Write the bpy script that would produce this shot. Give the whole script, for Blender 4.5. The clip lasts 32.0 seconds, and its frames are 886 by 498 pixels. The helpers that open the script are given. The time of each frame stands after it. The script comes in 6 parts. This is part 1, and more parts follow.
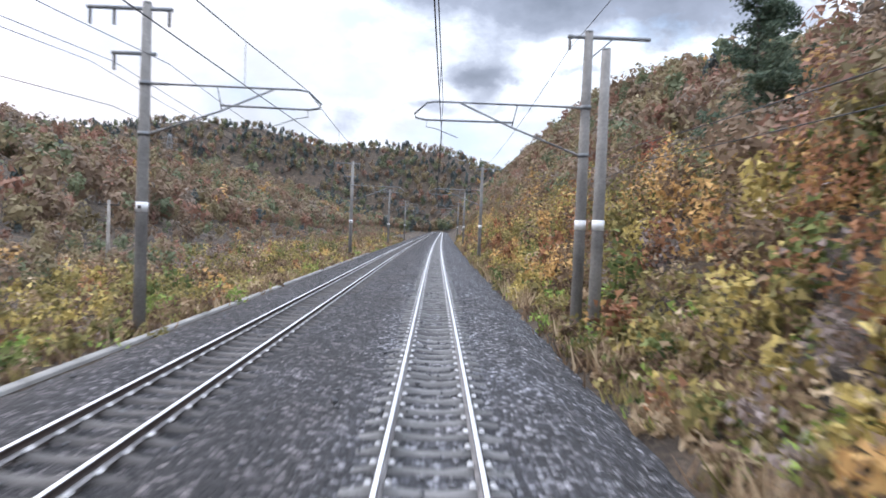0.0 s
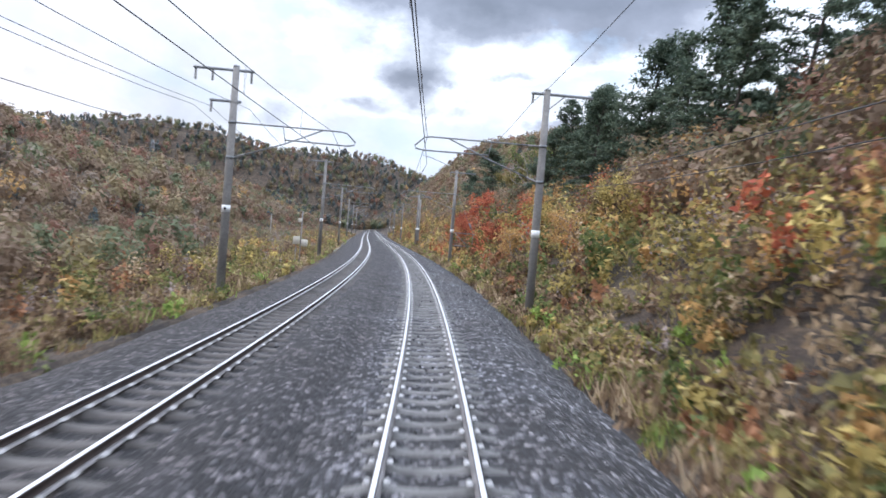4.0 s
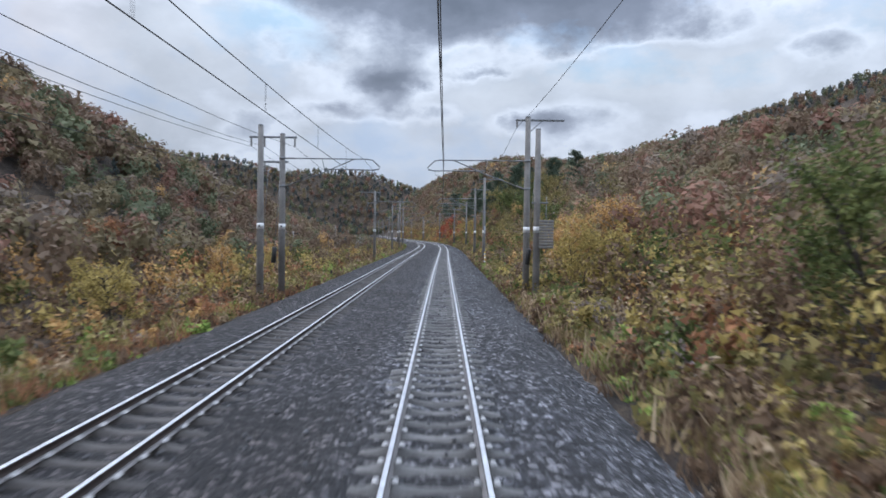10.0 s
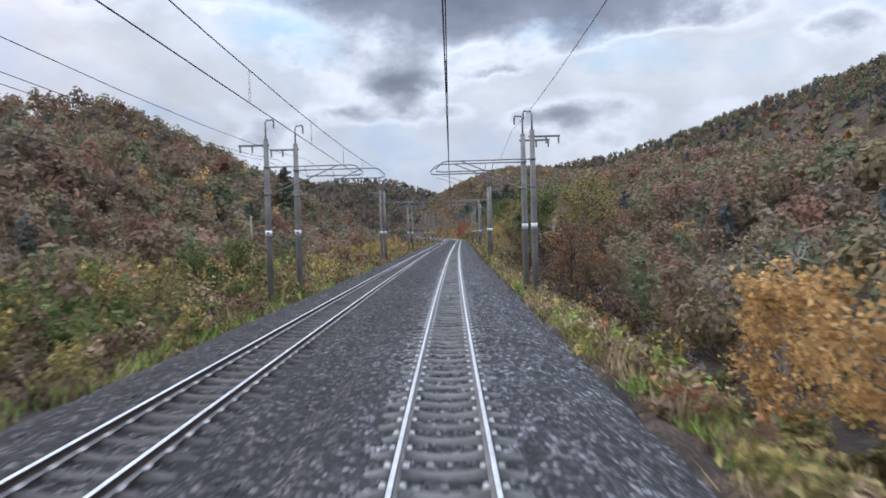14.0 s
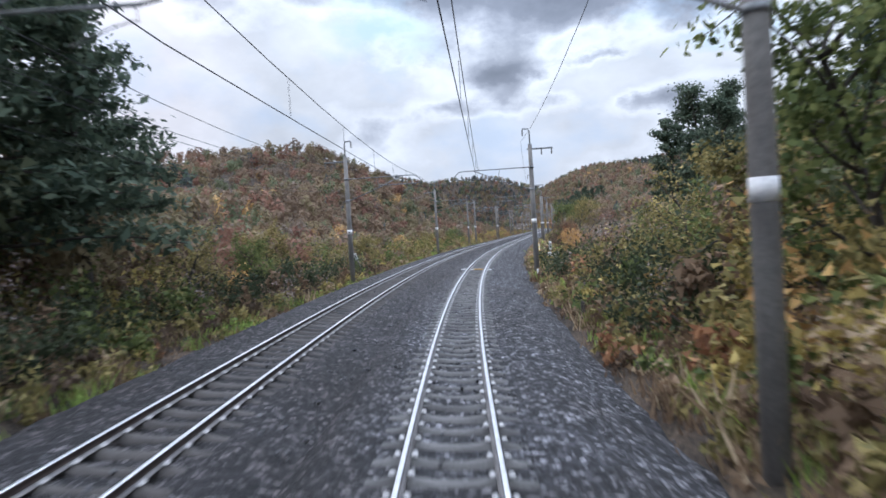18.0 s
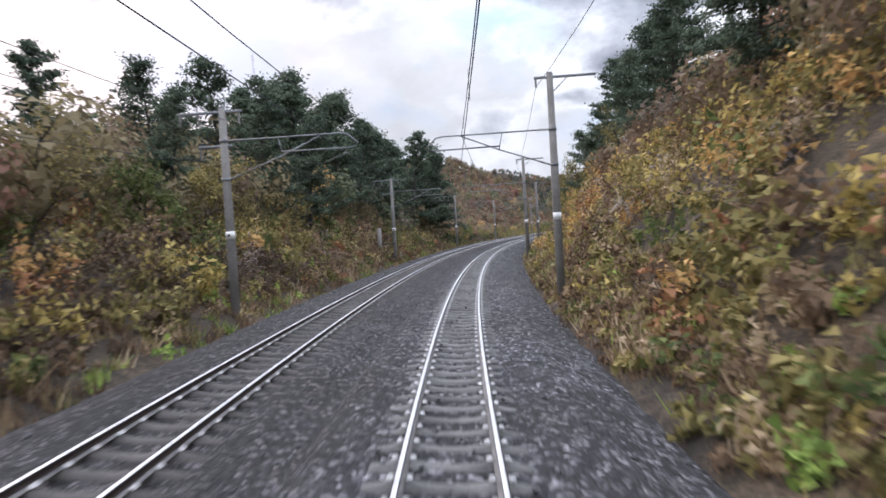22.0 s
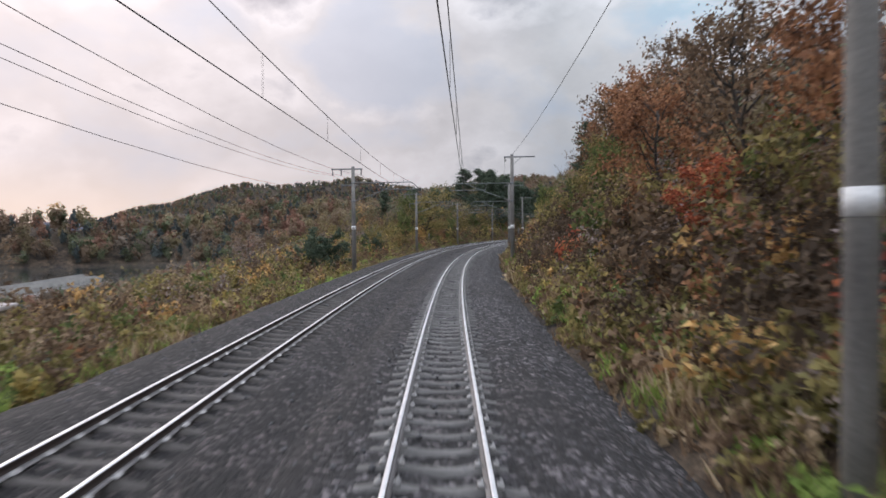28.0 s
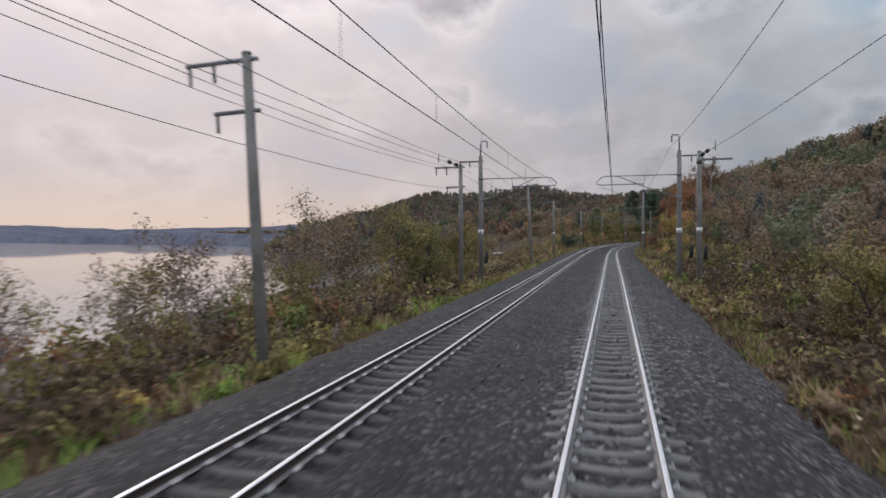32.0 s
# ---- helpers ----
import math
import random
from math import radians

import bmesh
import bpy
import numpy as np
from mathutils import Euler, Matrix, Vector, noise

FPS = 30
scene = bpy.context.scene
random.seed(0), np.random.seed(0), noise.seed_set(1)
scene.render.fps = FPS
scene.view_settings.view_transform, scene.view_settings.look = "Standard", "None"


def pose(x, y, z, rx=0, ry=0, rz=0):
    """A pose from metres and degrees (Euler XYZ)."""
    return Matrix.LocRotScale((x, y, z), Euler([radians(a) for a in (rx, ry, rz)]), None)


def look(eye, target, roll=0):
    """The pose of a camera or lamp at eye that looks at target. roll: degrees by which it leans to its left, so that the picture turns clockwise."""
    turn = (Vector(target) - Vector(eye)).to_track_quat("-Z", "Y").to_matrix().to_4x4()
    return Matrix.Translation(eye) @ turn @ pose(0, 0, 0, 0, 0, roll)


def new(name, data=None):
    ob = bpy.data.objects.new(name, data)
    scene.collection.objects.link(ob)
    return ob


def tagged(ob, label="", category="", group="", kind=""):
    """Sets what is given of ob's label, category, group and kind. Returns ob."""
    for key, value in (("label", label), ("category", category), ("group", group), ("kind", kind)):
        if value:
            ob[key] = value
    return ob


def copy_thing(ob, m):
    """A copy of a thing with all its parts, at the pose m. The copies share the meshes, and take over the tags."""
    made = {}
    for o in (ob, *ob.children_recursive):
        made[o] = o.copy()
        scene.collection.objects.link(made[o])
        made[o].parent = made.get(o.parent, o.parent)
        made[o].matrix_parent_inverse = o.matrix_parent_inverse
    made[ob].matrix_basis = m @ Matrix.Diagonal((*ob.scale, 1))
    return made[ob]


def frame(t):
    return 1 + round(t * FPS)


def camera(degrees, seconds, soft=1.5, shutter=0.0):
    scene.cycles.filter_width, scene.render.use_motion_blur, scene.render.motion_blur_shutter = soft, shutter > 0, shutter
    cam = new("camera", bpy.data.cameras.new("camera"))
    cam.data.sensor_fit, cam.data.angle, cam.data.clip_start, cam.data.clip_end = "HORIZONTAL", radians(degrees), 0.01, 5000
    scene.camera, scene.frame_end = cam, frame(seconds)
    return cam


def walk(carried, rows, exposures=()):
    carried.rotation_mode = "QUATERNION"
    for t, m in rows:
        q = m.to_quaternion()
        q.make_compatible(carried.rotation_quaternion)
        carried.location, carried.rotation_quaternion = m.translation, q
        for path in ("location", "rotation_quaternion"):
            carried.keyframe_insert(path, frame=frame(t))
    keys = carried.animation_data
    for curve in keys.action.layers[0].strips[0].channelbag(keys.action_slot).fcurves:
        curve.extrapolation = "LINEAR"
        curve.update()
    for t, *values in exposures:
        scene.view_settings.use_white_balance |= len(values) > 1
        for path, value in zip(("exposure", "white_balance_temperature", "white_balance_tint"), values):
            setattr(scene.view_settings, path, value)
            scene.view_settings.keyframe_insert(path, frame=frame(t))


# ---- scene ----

# The place: a double-track electrified railway through autumn hills, ending beside a lake.
# u runs along the near track in the direction of travel, l to the right of it (looking back), z up from the rail top.

# ---------------------------------------------------------------- alignment
KAPPA = [0, 0, 0, 0, 0, -.01, -.01, 0, 0, .01, .02, .04, .07, .1, .13, .14, .11, -.02, -.3, -.73, -1.14, -1.42, -1.51, -1.26,
         -.71, -.19, .08, .1, .05, .1, .14, .11, .09, .15, .42, .89, 1.36, 1.68, 1.83, 1.9, 1.9, 1.84, 1.8, 1.81, 1.89, 1.96,
         1.98, 1.94, 1.82, 1.59, 1.23, .81, .39, .06, -.09, -.03, 0, 0, 0, 0, 0, 0, 0]
GU = np.arange(-900, 1001, 2.0)
GK = np.interp(GU, -360 + 20.0 * np.arange(len(KAPPA)), KAPPA, left=0, right=0) * 1e-3
I0 = int(np.searchsorted(GU, 0))
GT = np.concatenate([[0], np.cumsum(GK[1:] + GK[:-1])])
GT -= GT[I0]
GX = np.concatenate([[0], np.cumsum(np.sin(GT[1:]) + np.sin(GT[:-1]))])
GY = np.concatenate([[0], np.cumsum(-np.cos(GT[1:]) - np.cos(GT[:-1]))])
GX -= GX[I0]
GY -= GY[I0]
GC = -0.08 * np.tanh(GK * 52 / 0.08)
EYE = 2.644
LEFT = -4.2          # centre of the far track


def along(u):
    return np.interp(u, GU, GX), np.interp(u, GU, GY), np.interp(u, GU, GT), np.interp(u, GU, GC)


def at(u, l, z):
    """World place with no cant."""
    x, y, a, c = along(u)
    return np.stack(np.broadcast_arrays(x + l * np.cos(a), y + l * np.sin(a), z), -1)


def track_lift(u):
    """How far the second track lies above the first."""
    return np.interp(u, [200, 300, 400, 620, 760], [0, .07, .13, .13, .08])


def on_track(u, l, z, mid=0.0):
    """World place on a canted track whose centre lies at mid."""
    x, y, a, c = along(u)
    ll = (l - mid) * np.cos(c) - z * np.sin(c) + mid
    return np.stack([x + ll * np.cos(a), y + ll * np.sin(a), z * np.cos(c) + (l - mid) * np.sin(c) + (track_lift(u) if mid else 0.0)], -1)


# ---------------------------------------------------------------- camera
cam = camera(66.15, 32.0, soft=1.6, shutter=0.22)
RIDE = [
    (0.0, 0.00, -0.52, -1.80, 2.34), (0.5, 12.06, -0.53, -1.68, 3.27), (1.0, 24.12, -0.53, -1.56, 4.13), (1.5, 36.18, -0.61, -1.46, 4.57),
    (2.0, 48.23, -0.68, -1.35, 4.83), (2.5, 60.28, -0.68, -1.38, 5.12), (3.0, 72.33, -0.69, -1.41, 5.23), (3.5, 84.37, -0.59, -1.39, 5.08),
    (4.0, 96.40, -0.50, -1.38, 4.75), (4.5, 108.43, -0.40, -1.37, 4.14), (5.0, 120.45, -0.30, -1.36, 3.29), (5.5, 132.46, -0.21, -1.34, 2.35),
    (6.0, 144.46, -0.30, -1.38, 1.26), (6.5, 156.45, -0.30, -1.37, 0.93), (7.0, 168.42, -0.30, -1.36, 0.90), (7.5, 180.39, -0.26, -1.36, 0.90),
    (8.0, 192.34, -0.23, -1.36, 1.00), (8.5, 204.29, -0.21, -1.49, 0.93), (9.0, 216.24, -0.18, -1.61, 0.76), (9.5, 228.18, -0.17, -1.47, 0.77),
    (10.0, 240.12, -0.17, -1.32, 0.77), (10.5, 252.06, -0.12, -1.30, 0.89), (11.0, 263.99, -0.07, -1.27, 1.00), (11.5, 275.93, -0.07, -1.31, 1.10),
    (12.0, 287.86, -0.07, -1.35, 1.08), (12.5, 299.79, -0.08, -1.54, 0.71), (13.0, 311.71, -0.09, -1.72, 0.00), (13.5, 323.62, 0.05, -1.54, -0.74),
    (14.0, 335.53, 0.19, -1.36, -1.64), (14.5, 347.44, 0.27, -1.43, -2.10), (15.0, 359.33, 0.36, -1.49, -2.65), (15.5, 371.23, 0.45, -1.56, -3.00),
    (16.0, 383.11, 0.53, -1.62, -3.25), (16.5, 395.00, 0.62, -1.69, -3.40), (17.0, 406.89, 0.62, -1.69, -3.50), (17.5, 418.78, 0.61, -1.64, -3.52),
    (18.0, 430.68, 0.59, -1.59, -3.50), (18.5, 442.58, 0.56, -1.72, -3.46), (19.0, 454.49, 0.52, -1.85, -3.40), (19.5, 466.40, 0.53, -1.79, -3.24),
    (20.0, 478.31, 0.55, -1.72, -3.08), (20.5, 490.24, 0.58, -1.69, -3.18), (21.0, 502.17, 0.61, -1.67, -3.30), (21.5, 514.11, 0.56, -1.68, -3.40),
    (22.0, 526.07, 0.52, -1.69, -3.51), (22.5, 538.04, 0.48, -1.72, -3.58), (23.0, 550.01, 0.44, -1.76, -3.62), (23.5, 562.00, 0.47, -1.72, -3.59),
    (24.0, 574.00, 0.51, -1.68, -3.53), (24.5, 586.01, 0.46, -1.66, -3.46), (25.0, 598.03, 0.41, -1.64, -3.37), (25.5, 610.05, 0.36, -1.62, -3.21),
    (26.0, 622.09, 0.31, -1.59, -3.01), (26.5, 634.13, 0.26, -1.57, -2.68), (27.0, 646.19, 0.19, -1.58, -2.09), (27.5, 658.25, 0.10, -1.58, -1.36),
    (28.0, 670.33, -0.03, -1.59, -0.56), (28.5, 682.40, 0.07, -1.56, 0.02), (29.0, 694.48, -0.00, -1.53, 0.53), (29.5, 706.55, 0.85, -1.37, 0.86),
    (30.0, 718.63, 2.63, -1.21, 1.04), (30.5, 730.71, 7.00, -1.25, 0.56), (31.0, 742.78, 10.80, -1.30, 0.01), (31.5, 754.86, 12.97, -1.18, -0.28),
    (32.0, 766.93, 14.00, -1.12, -0.40),
]


def ride_pose(u, yaw, pitch, roll):
    x, y, a, c = along(u)
    eye = Vector((x - math.sin(c) * EYE * math.cos(a), y - math.sin(c) * EYE * math.sin(a), math.cos(c) * EYE))
    w, p = a + radians(yaw), radians(pitch)
    ahead = Vector((-math.sin(w) * math.cos(p), math.cos(w) * math.cos(p), math.sin(p)))
    return look(eye, eye + ahead, roll)


walk(cam, [(t, ride_pose(u, yaw, pitch, roll)) for t, u, yaw, pitch, roll in RIDE],
     exposures=[(0, 0.27, 5850, 11), (2, 0.27, 5800, 11), (6, 0.19, 5700, 10), (7, 0.13, 5650, 10), (8, -0.03, 5650, 10), (8.4, 0.10, 5650, 10), (9, 0.50, 5700, 10), (9.3, 0.40, 5700, 10), (10, -0.45, 5600, 9), (11, -0.67, 5650, 10), (12, -0.75, 5650, 10), (12.6, -0.57, 5700, 10), (13, -0.35, 5700, 10), (14, -0.35, 5750, 10), (16.5, -0.65, 5600, 10), (17.2, -0.60, 5600, 10), (18, -0.13, 5650, 10),
                (18.6, 0.60, 5900, 12), (19.2, 1.10, 5950, 13), (21, 1.03, 5950, 13), (22, 0.00, 6050, 13), (24, -0.27, 6150, 13), (28, -0.63, 6150, 11), (30, -0.85, 6100, 10), (32, -1.01, 6150, 10)])


# ---------------------------------------------------------------- node helpers
def material(name):
    m = bpy.data.materials.new(name)
    m.use_nodes = True
    return m, m.node_tree, m.node_tree.nodes["Principled BSDF"]


def node(tree, kind, inputs=None, **props):
    n = tree.nodes.new(kind)
    for k, v in props.items():
        if k == "operation":
            n.operation = v
        elif k == "blend_type":
            n.blend_type = v
        elif k == "data_type":
            n.data_type = v
        elif k == "feature":
            n.feature = v
        elif k == "sky_type":
            n.sky_type = v
    for k, v in (inputs or {}).items():
        if isinstance(v, bpy.types.NodeSocket):
            tree.links.new(v, n.inputs[k])
        else:
            n.inputs[k].default_value = v
    return n


def ramp(tree, fac, stops):
    r = tree.nodes.new("ShaderNodeValToRGB")
    e = r.color_ramp.elements
    while len(e) > 1:
        e.remove(e[-1])
    e[0].position, e[0].color = stops[0][0], (*stops[0][1], 1)
    for p, c in stops[1:]:
        k = e.new(p)
        k.color = (*c, 1)
    tree.links.new(fac, r.inputs[0])
    return r.outputs[0]


def mixed(tree, fac, a, b, how="MIX"):
    n = tree.nodes.new("ShaderNodeMix")
    n.data_type, n.blend_type = "RGBA", how
    for s, v in ((0, fac), (6, a), (7, b)):
        if isinstance(v, bpy.types.NodeSocket):
            tree.links.new(v, n.inputs[s])
        else:
            n.inputs[s].default_value = v if s == 0 else (*v, 1)
    return n.outputs[2]


def place_noise(tree, scale, detail=4.0, rough=0.6):
    pos = tree.nodes.new("ShaderNodeNewGeometry").outputs["Position"]
    return node(tree, "ShaderNodeTexNoise", {"Vector": pos, "Scale": scale, "Detail": detail, "Roughness": rough}).outputs[0]


def bumped(tree, bsdf, height, strength, distance):
    b = node(tree, "ShaderNodeBump", {"Strength": strength, "Distance": distance, "Height": height})
    tree.links.new(b.outputs[0], bsdf.inputs["Normal"])


# ---------------------------------------------------------------- sky and sun
SUN_TURN, SUN_LIFT = radians(75), radians(25)      # low sun behind cloud, over the lake
world = bpy.data.worlds.new("sky")
scene.world = world
world.use_nodes = True
wt = world.node_tree
back = wt.nodes["Background"]
sky = wt.nodes.new("ShaderNodeTexSky")
sky.sky_type, sky.sun_disc, sky.sun_elevation, sky.sun_rotation = "NISHITA", False, SUN_LIFT, -SUN_TURN
way = wt.nodes.new("ShaderNodeTexCoord").outputs["Generated"]
sep = node(wt, "ShaderNodeSeparateXYZ", {0: way})
lift = node(wt, "ShaderNodeMath", {0: sep.outputs[2], 1: 0.0}, operation="MAXIMUM").outputs[0]
tall_way = node(wt, "ShaderNodeVectorMath", {0: way, 1: (1.0, 1.0, 1.6)}, operation="MULTIPLY").outputs[0]
billow = node(wt, "ShaderNodeTexNoise", {"Vector": tall_way, "Scale": 4.2, "Detail": 8.0, "Roughness": 0.53, "Distortion": 0.1}).outputs[0]
fine = node(wt, "ShaderNodeTexNoise", {"Vector": tall_way, "Scale": 9.0, "Detail": 5.0, "Roughness": 0.55}).outputs[0]


def sky_math(how, a, c):
    return node(wt, "ShaderNodeMath", {0: a, 1: c}, operation=how).outputs[0]


turn_of = sky_math("ARCTAN2", sky_math("MULTIPLY", sep.outputs[0], -1.0), sep.outputs[1])
lift_of = node(wt, "ShaderNodeMath", {0: sep.outputs[2]}, operation="ARCSINE").outputs[0]
veil = ramp(wt, billow, [(0.36, (0.4,) * 3), (0.48, (0.95,) * 3)])
# ragged edges: the banks' bearings are stirred by noise
stir = node(wt, "ShaderNodeTexNoise", {"Vector": tall_way, "Scale": 7.0, "Detail": 7.0, "Roughness": 0.6})
stir_rgb = node(wt, "ShaderNodeSeparateColor", {0: stir.outputs["Color"]})
turn_of = sky_math("ADD", turn_of, sky_math("MULTIPLY", sky_math("SUBTRACT", stir_rgb.outputs[0], 0.5), 0.22))
lift_of = sky_math("ADD", lift_of, sky_math("MULTIPLY", sky_math("SUBTRACT", stir_rgb.outputs[1], 0.5), 0.10))
billow = sky_math("ADD", sky_math("MULTIPLY", billow, 1.1), -0.09)
# cloud banks: heading to the left of north, height, half-widths (degrees) and how heavy
for az, el, wa, we, heavy in ((-12.5, 19.6, 19.5, 3.1, .46), (-21.7, 16.4, 7, 1.6, .16), (3.8, 14.6, 3.6, 2.3, .2), (-3.9, 12.4, 3.6, 1.6, .3), (-0.9, 9.3, 7.0, .9, .17), (-11.0, 13.5, 2.3, .6, .16), (-14.4, 8.9, 3.2, 1.0, .16),
                              (-37.1, 14.3, 4.5, 1.3, .17), (4.8, 19.5, 9, 2.0, .14), (30.1, 10.5, 4.4, 1.3, .16), (41.3, 18.2, 4.6, 1.9, .18), (-27, 12.5, 8, 3.6, -.2), (-11, 11.2, 4.6, 1.4, -.16), (15, 13, 10, 4, -.14)):
    a = sky_math("DIVIDE", sky_math("SUBTRACT", turn_of, radians(az)), radians(wa))
    c = sky_math("DIVIDE", sky_math("SUBTRACT", lift_of, radians(el)), radians(we))
    off = sky_math("ADD", sky_math("MULTIPLY", a, a), sky_math("MULTIPLY", c, c))
    bank = node(wt, "ShaderNodeMath", {0: sky_math("MULTIPLY", off, -1.0)}, operation="EXPONENT").outputs[0]
    billow = sky_math("ADD", billow, sky_math("MULTIPLY", bank, heavy))
cloud = ramp(wt, billow, [(0.36, (8.9, 8.85, 8.9)), (0.44, (8.5, 8.5, 8.65)), (0.53, (10.2, 10.2, 10.4)), (0.585, (7.6, 7.7, 8.1)), (0.64, (5.2, 5.3, 5.8)), (0.74, (3.2, 3.3, 3.75)), (0.95, (2.1, 2.2, 2.5))])
cloud = mixed(wt, 1.0, cloud, ramp(wt, fine, [(0.35, (0.88,) * 3), (0.65, (1.06,) * 3)]), "MULTIPLY")
dome = sky_math("ADD", sky_math("MULTIPLY", sky_math("MULTIPLY", lift, lift), 3.3), 0.80)
skyc = node(wt, "ShaderNodeVectorMath", {0: mixed(wt, 1.0, sky.outputs[0], (2.2, 2.4, 2.7), "MULTIPLY"), 1: (6.0, 7.2, 9.0)}, operation="MINIMUM").outputs[0]
azim = node(wt, "ShaderNodeVectorMath", {0: way, 1: (-math.sin(SUN_TURN), math.cos(SUN_TURN), 0.0)}, operation="DOT_PRODUCT").outputs[1]
glow_f = ramp(wt, azim, [(0.5, (0,) * 3), (0.98, (1,) * 3)])
bright = mixed(wt, glow_f, (1.0, 1.0, 1.0), (1.95, 1.68, 1.58))
glowing = node(wt, "ShaderNodeVectorMath", {0: mixed(wt, 1.0, mixed(wt, sky_math("MULTIPLY", glow_f, 0.5), mixed(wt, veil, skyc, cloud), (8.9, 8.7, 8.6)), bright, "MULTIPLY")}, operation="SCALE")
thin = node(wt, "ShaderNodeMapRange", {0: turn_of, 1: radians(24), 2: radians(4), 3: 1.0, 4: 1.2}).outputs[0]
wt.links.new(sky_math("MULTIPLY", dome, thin), glowing.inputs[3])
# warm band low over the lake, where the sun goes down
low = sky_math("MULTIPLY", ramp(wt, lift, [(0.01, (1,) * 3), (0.1, (0,) * 3)]), ramp(wt, azim, [(0.72, (0,) * 3), (0.95, (0.75,) * 3)]))
wt.links.new(mixed(wt, low, glowing.outputs[0], (17.0, 12.6, 9.6)), back.inputs[0])
back.inputs[1].default_value = 0.1

sun = new("sun", bpy.data.lights.new("sun", "SUN"))
sun.data.energy, sun.data.angle, sun.data.color = 1.15, radians(22), (1.0, 0.92, 0.82)
sun.matrix_world = look((0, 0, 0), (math.sin(SUN_TURN), -math.cos(SUN_TURN), -0.6))

# ---------------------------------------------------------------- materials
def simple(name, stops, scale, rough=0.8, metal=0.0, bump=0.3, dist=0.01, fine=None, spec=0.5):
    m, t, b = material(name)
    n = place_noise(t, scale)
    c = ramp(t, n, stops)
    f = place_noise(t, fine or scale * 9, 3.0)
    c = mixed(t, 0.55, c, ramp(t, f, [(0.25, (0.55,) * 3), (0.75, (1.35,) * 3)]), "MULTIPLY")
    t.links.new(c, b.inputs["Base Color"])
    b.inputs["Roughness"].default_value, b.inputs["Metallic"].default_value = rough, metal
    b.inputs["Specular IOR Level"].default_value = spec
    if bump:
        bumped(t, b, f, bump, dist)
    return m


def leafy(name, dark, mid, light, patch=0.35, glow=0.35, own=0.55, drift=0.75):
    """Leaves: hue drifts from plant to plant and leaf to leaf; some light passes through."""
    m, t, b = material(name)
    isl = t.nodes.new("ShaderNodeNewGeometry").outputs["Random Per Island"]
    n = place_noise(t, patch, 3.0)
    mix = node(t, "ShaderNodeMath", {0: node(t, "ShaderNodeMath", {0: isl, 1: own}, operation="MULTIPLY").outputs[0],
                                     1: node(t, "ShaderNodeMath", {0: n, 1: drift}, operation="MULTIPLY").outputs[0]}, operation="ADD").outputs[0]
    c = ramp(t, mix, [(0.25, dark), (0.6, mid), (0.95, light)])
    t.links.new(c, b.inputs["Base Color"])
    b.inputs["Roughness"].default_value = 0.75
    b.inputs["Specular IOR Level"].default_value = 0.2
    out = t.nodes["Material Output"]
    tr = node(t, "ShaderNodeBsdfTranslucent", {0: c})
    mx = node(t, "ShaderNodeMixShader", {0: glow, 1: b.outputs[0], 2: tr.outputs[0]})
    t.links.new(mx.outputs[0], out.inputs[0])
    return m


def ballast_material():
    m, t, b = material("crushed_stone")
    pos = t.nodes.new("ShaderNodeNewGeometry").outputs["Position"]
    v = node(t, "ShaderNodeTexVoronoi", {"Vector": pos, "Scale": 12.5, "Randomness": 1.0})
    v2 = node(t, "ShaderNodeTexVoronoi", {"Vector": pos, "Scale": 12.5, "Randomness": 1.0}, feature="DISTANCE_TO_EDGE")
    n = place_noise(t, 0.22, 4.0)
    hue = node(t, "ShaderNodeSeparateColor", {0: v.outputs["Color"]})
    c = ramp(t, hue.outputs[0], [(0.0, (0.008, 0.008, 0.009)), (0.42, (0.020, 0.020, 0.023)), (0.7, (0.055, 0.056, 0.062)), (0.86, (0.18, 0.182, 0.194)), (1.0, (0.4, 0.4, 0.415))])
    c = mixed(t, 1.0, c, ramp(t, n, [(0.35, (0.72, 0.67, 0.65)), (0.65, (1.15, 1.15, 1.2))]), "MULTIPLY")
    c = mixed(t, 0.8, c, ramp(t, place_noise(t, 2.1, 3.0), [(0.36, (0.62,) * 3), (0.64, (1.3,) * 3)]), "MULTIPLY")
    # browner, darker stone towards the lake, and under and beyond the second track
    south = node(t, "ShaderNodeMapRange", {0: node(t, "ShaderNodeSeparateXYZ", {0: pos}).outputs[1], 1: -460.0, 2: -660.0})
    c = mixed(t, south.outputs[0], c, mixed(t, 1.0, c, (0.66, 0.61, 0.6), "MULTIPLY"))
    stone_tone = t.nodes.new("ShaderNodeAttribute")
    stone_tone.attribute_name = "stone_tone"
    c = mixed(t, stone_tone.outputs["Fac"], c, mixed(t, 1.0, c, (0.40, 0.34, 0.31), "MULTIPLY"))
    # shade of the gaps painted in: colour darkens at each stone's edge
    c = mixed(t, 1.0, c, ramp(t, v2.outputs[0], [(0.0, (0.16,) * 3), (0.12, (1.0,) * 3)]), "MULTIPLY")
    t.links.new(c, b.inputs["Base Color"])
    b.inputs["Roughness"].default_value = 0.8
    dome = node(t, "ShaderNodeMath", {0: v2.outputs[0], 1: hue.outputs[1]}, operation="ADD").outputs[0]
    bumped(t, b, dome, 1.0, 0.08)
    return m


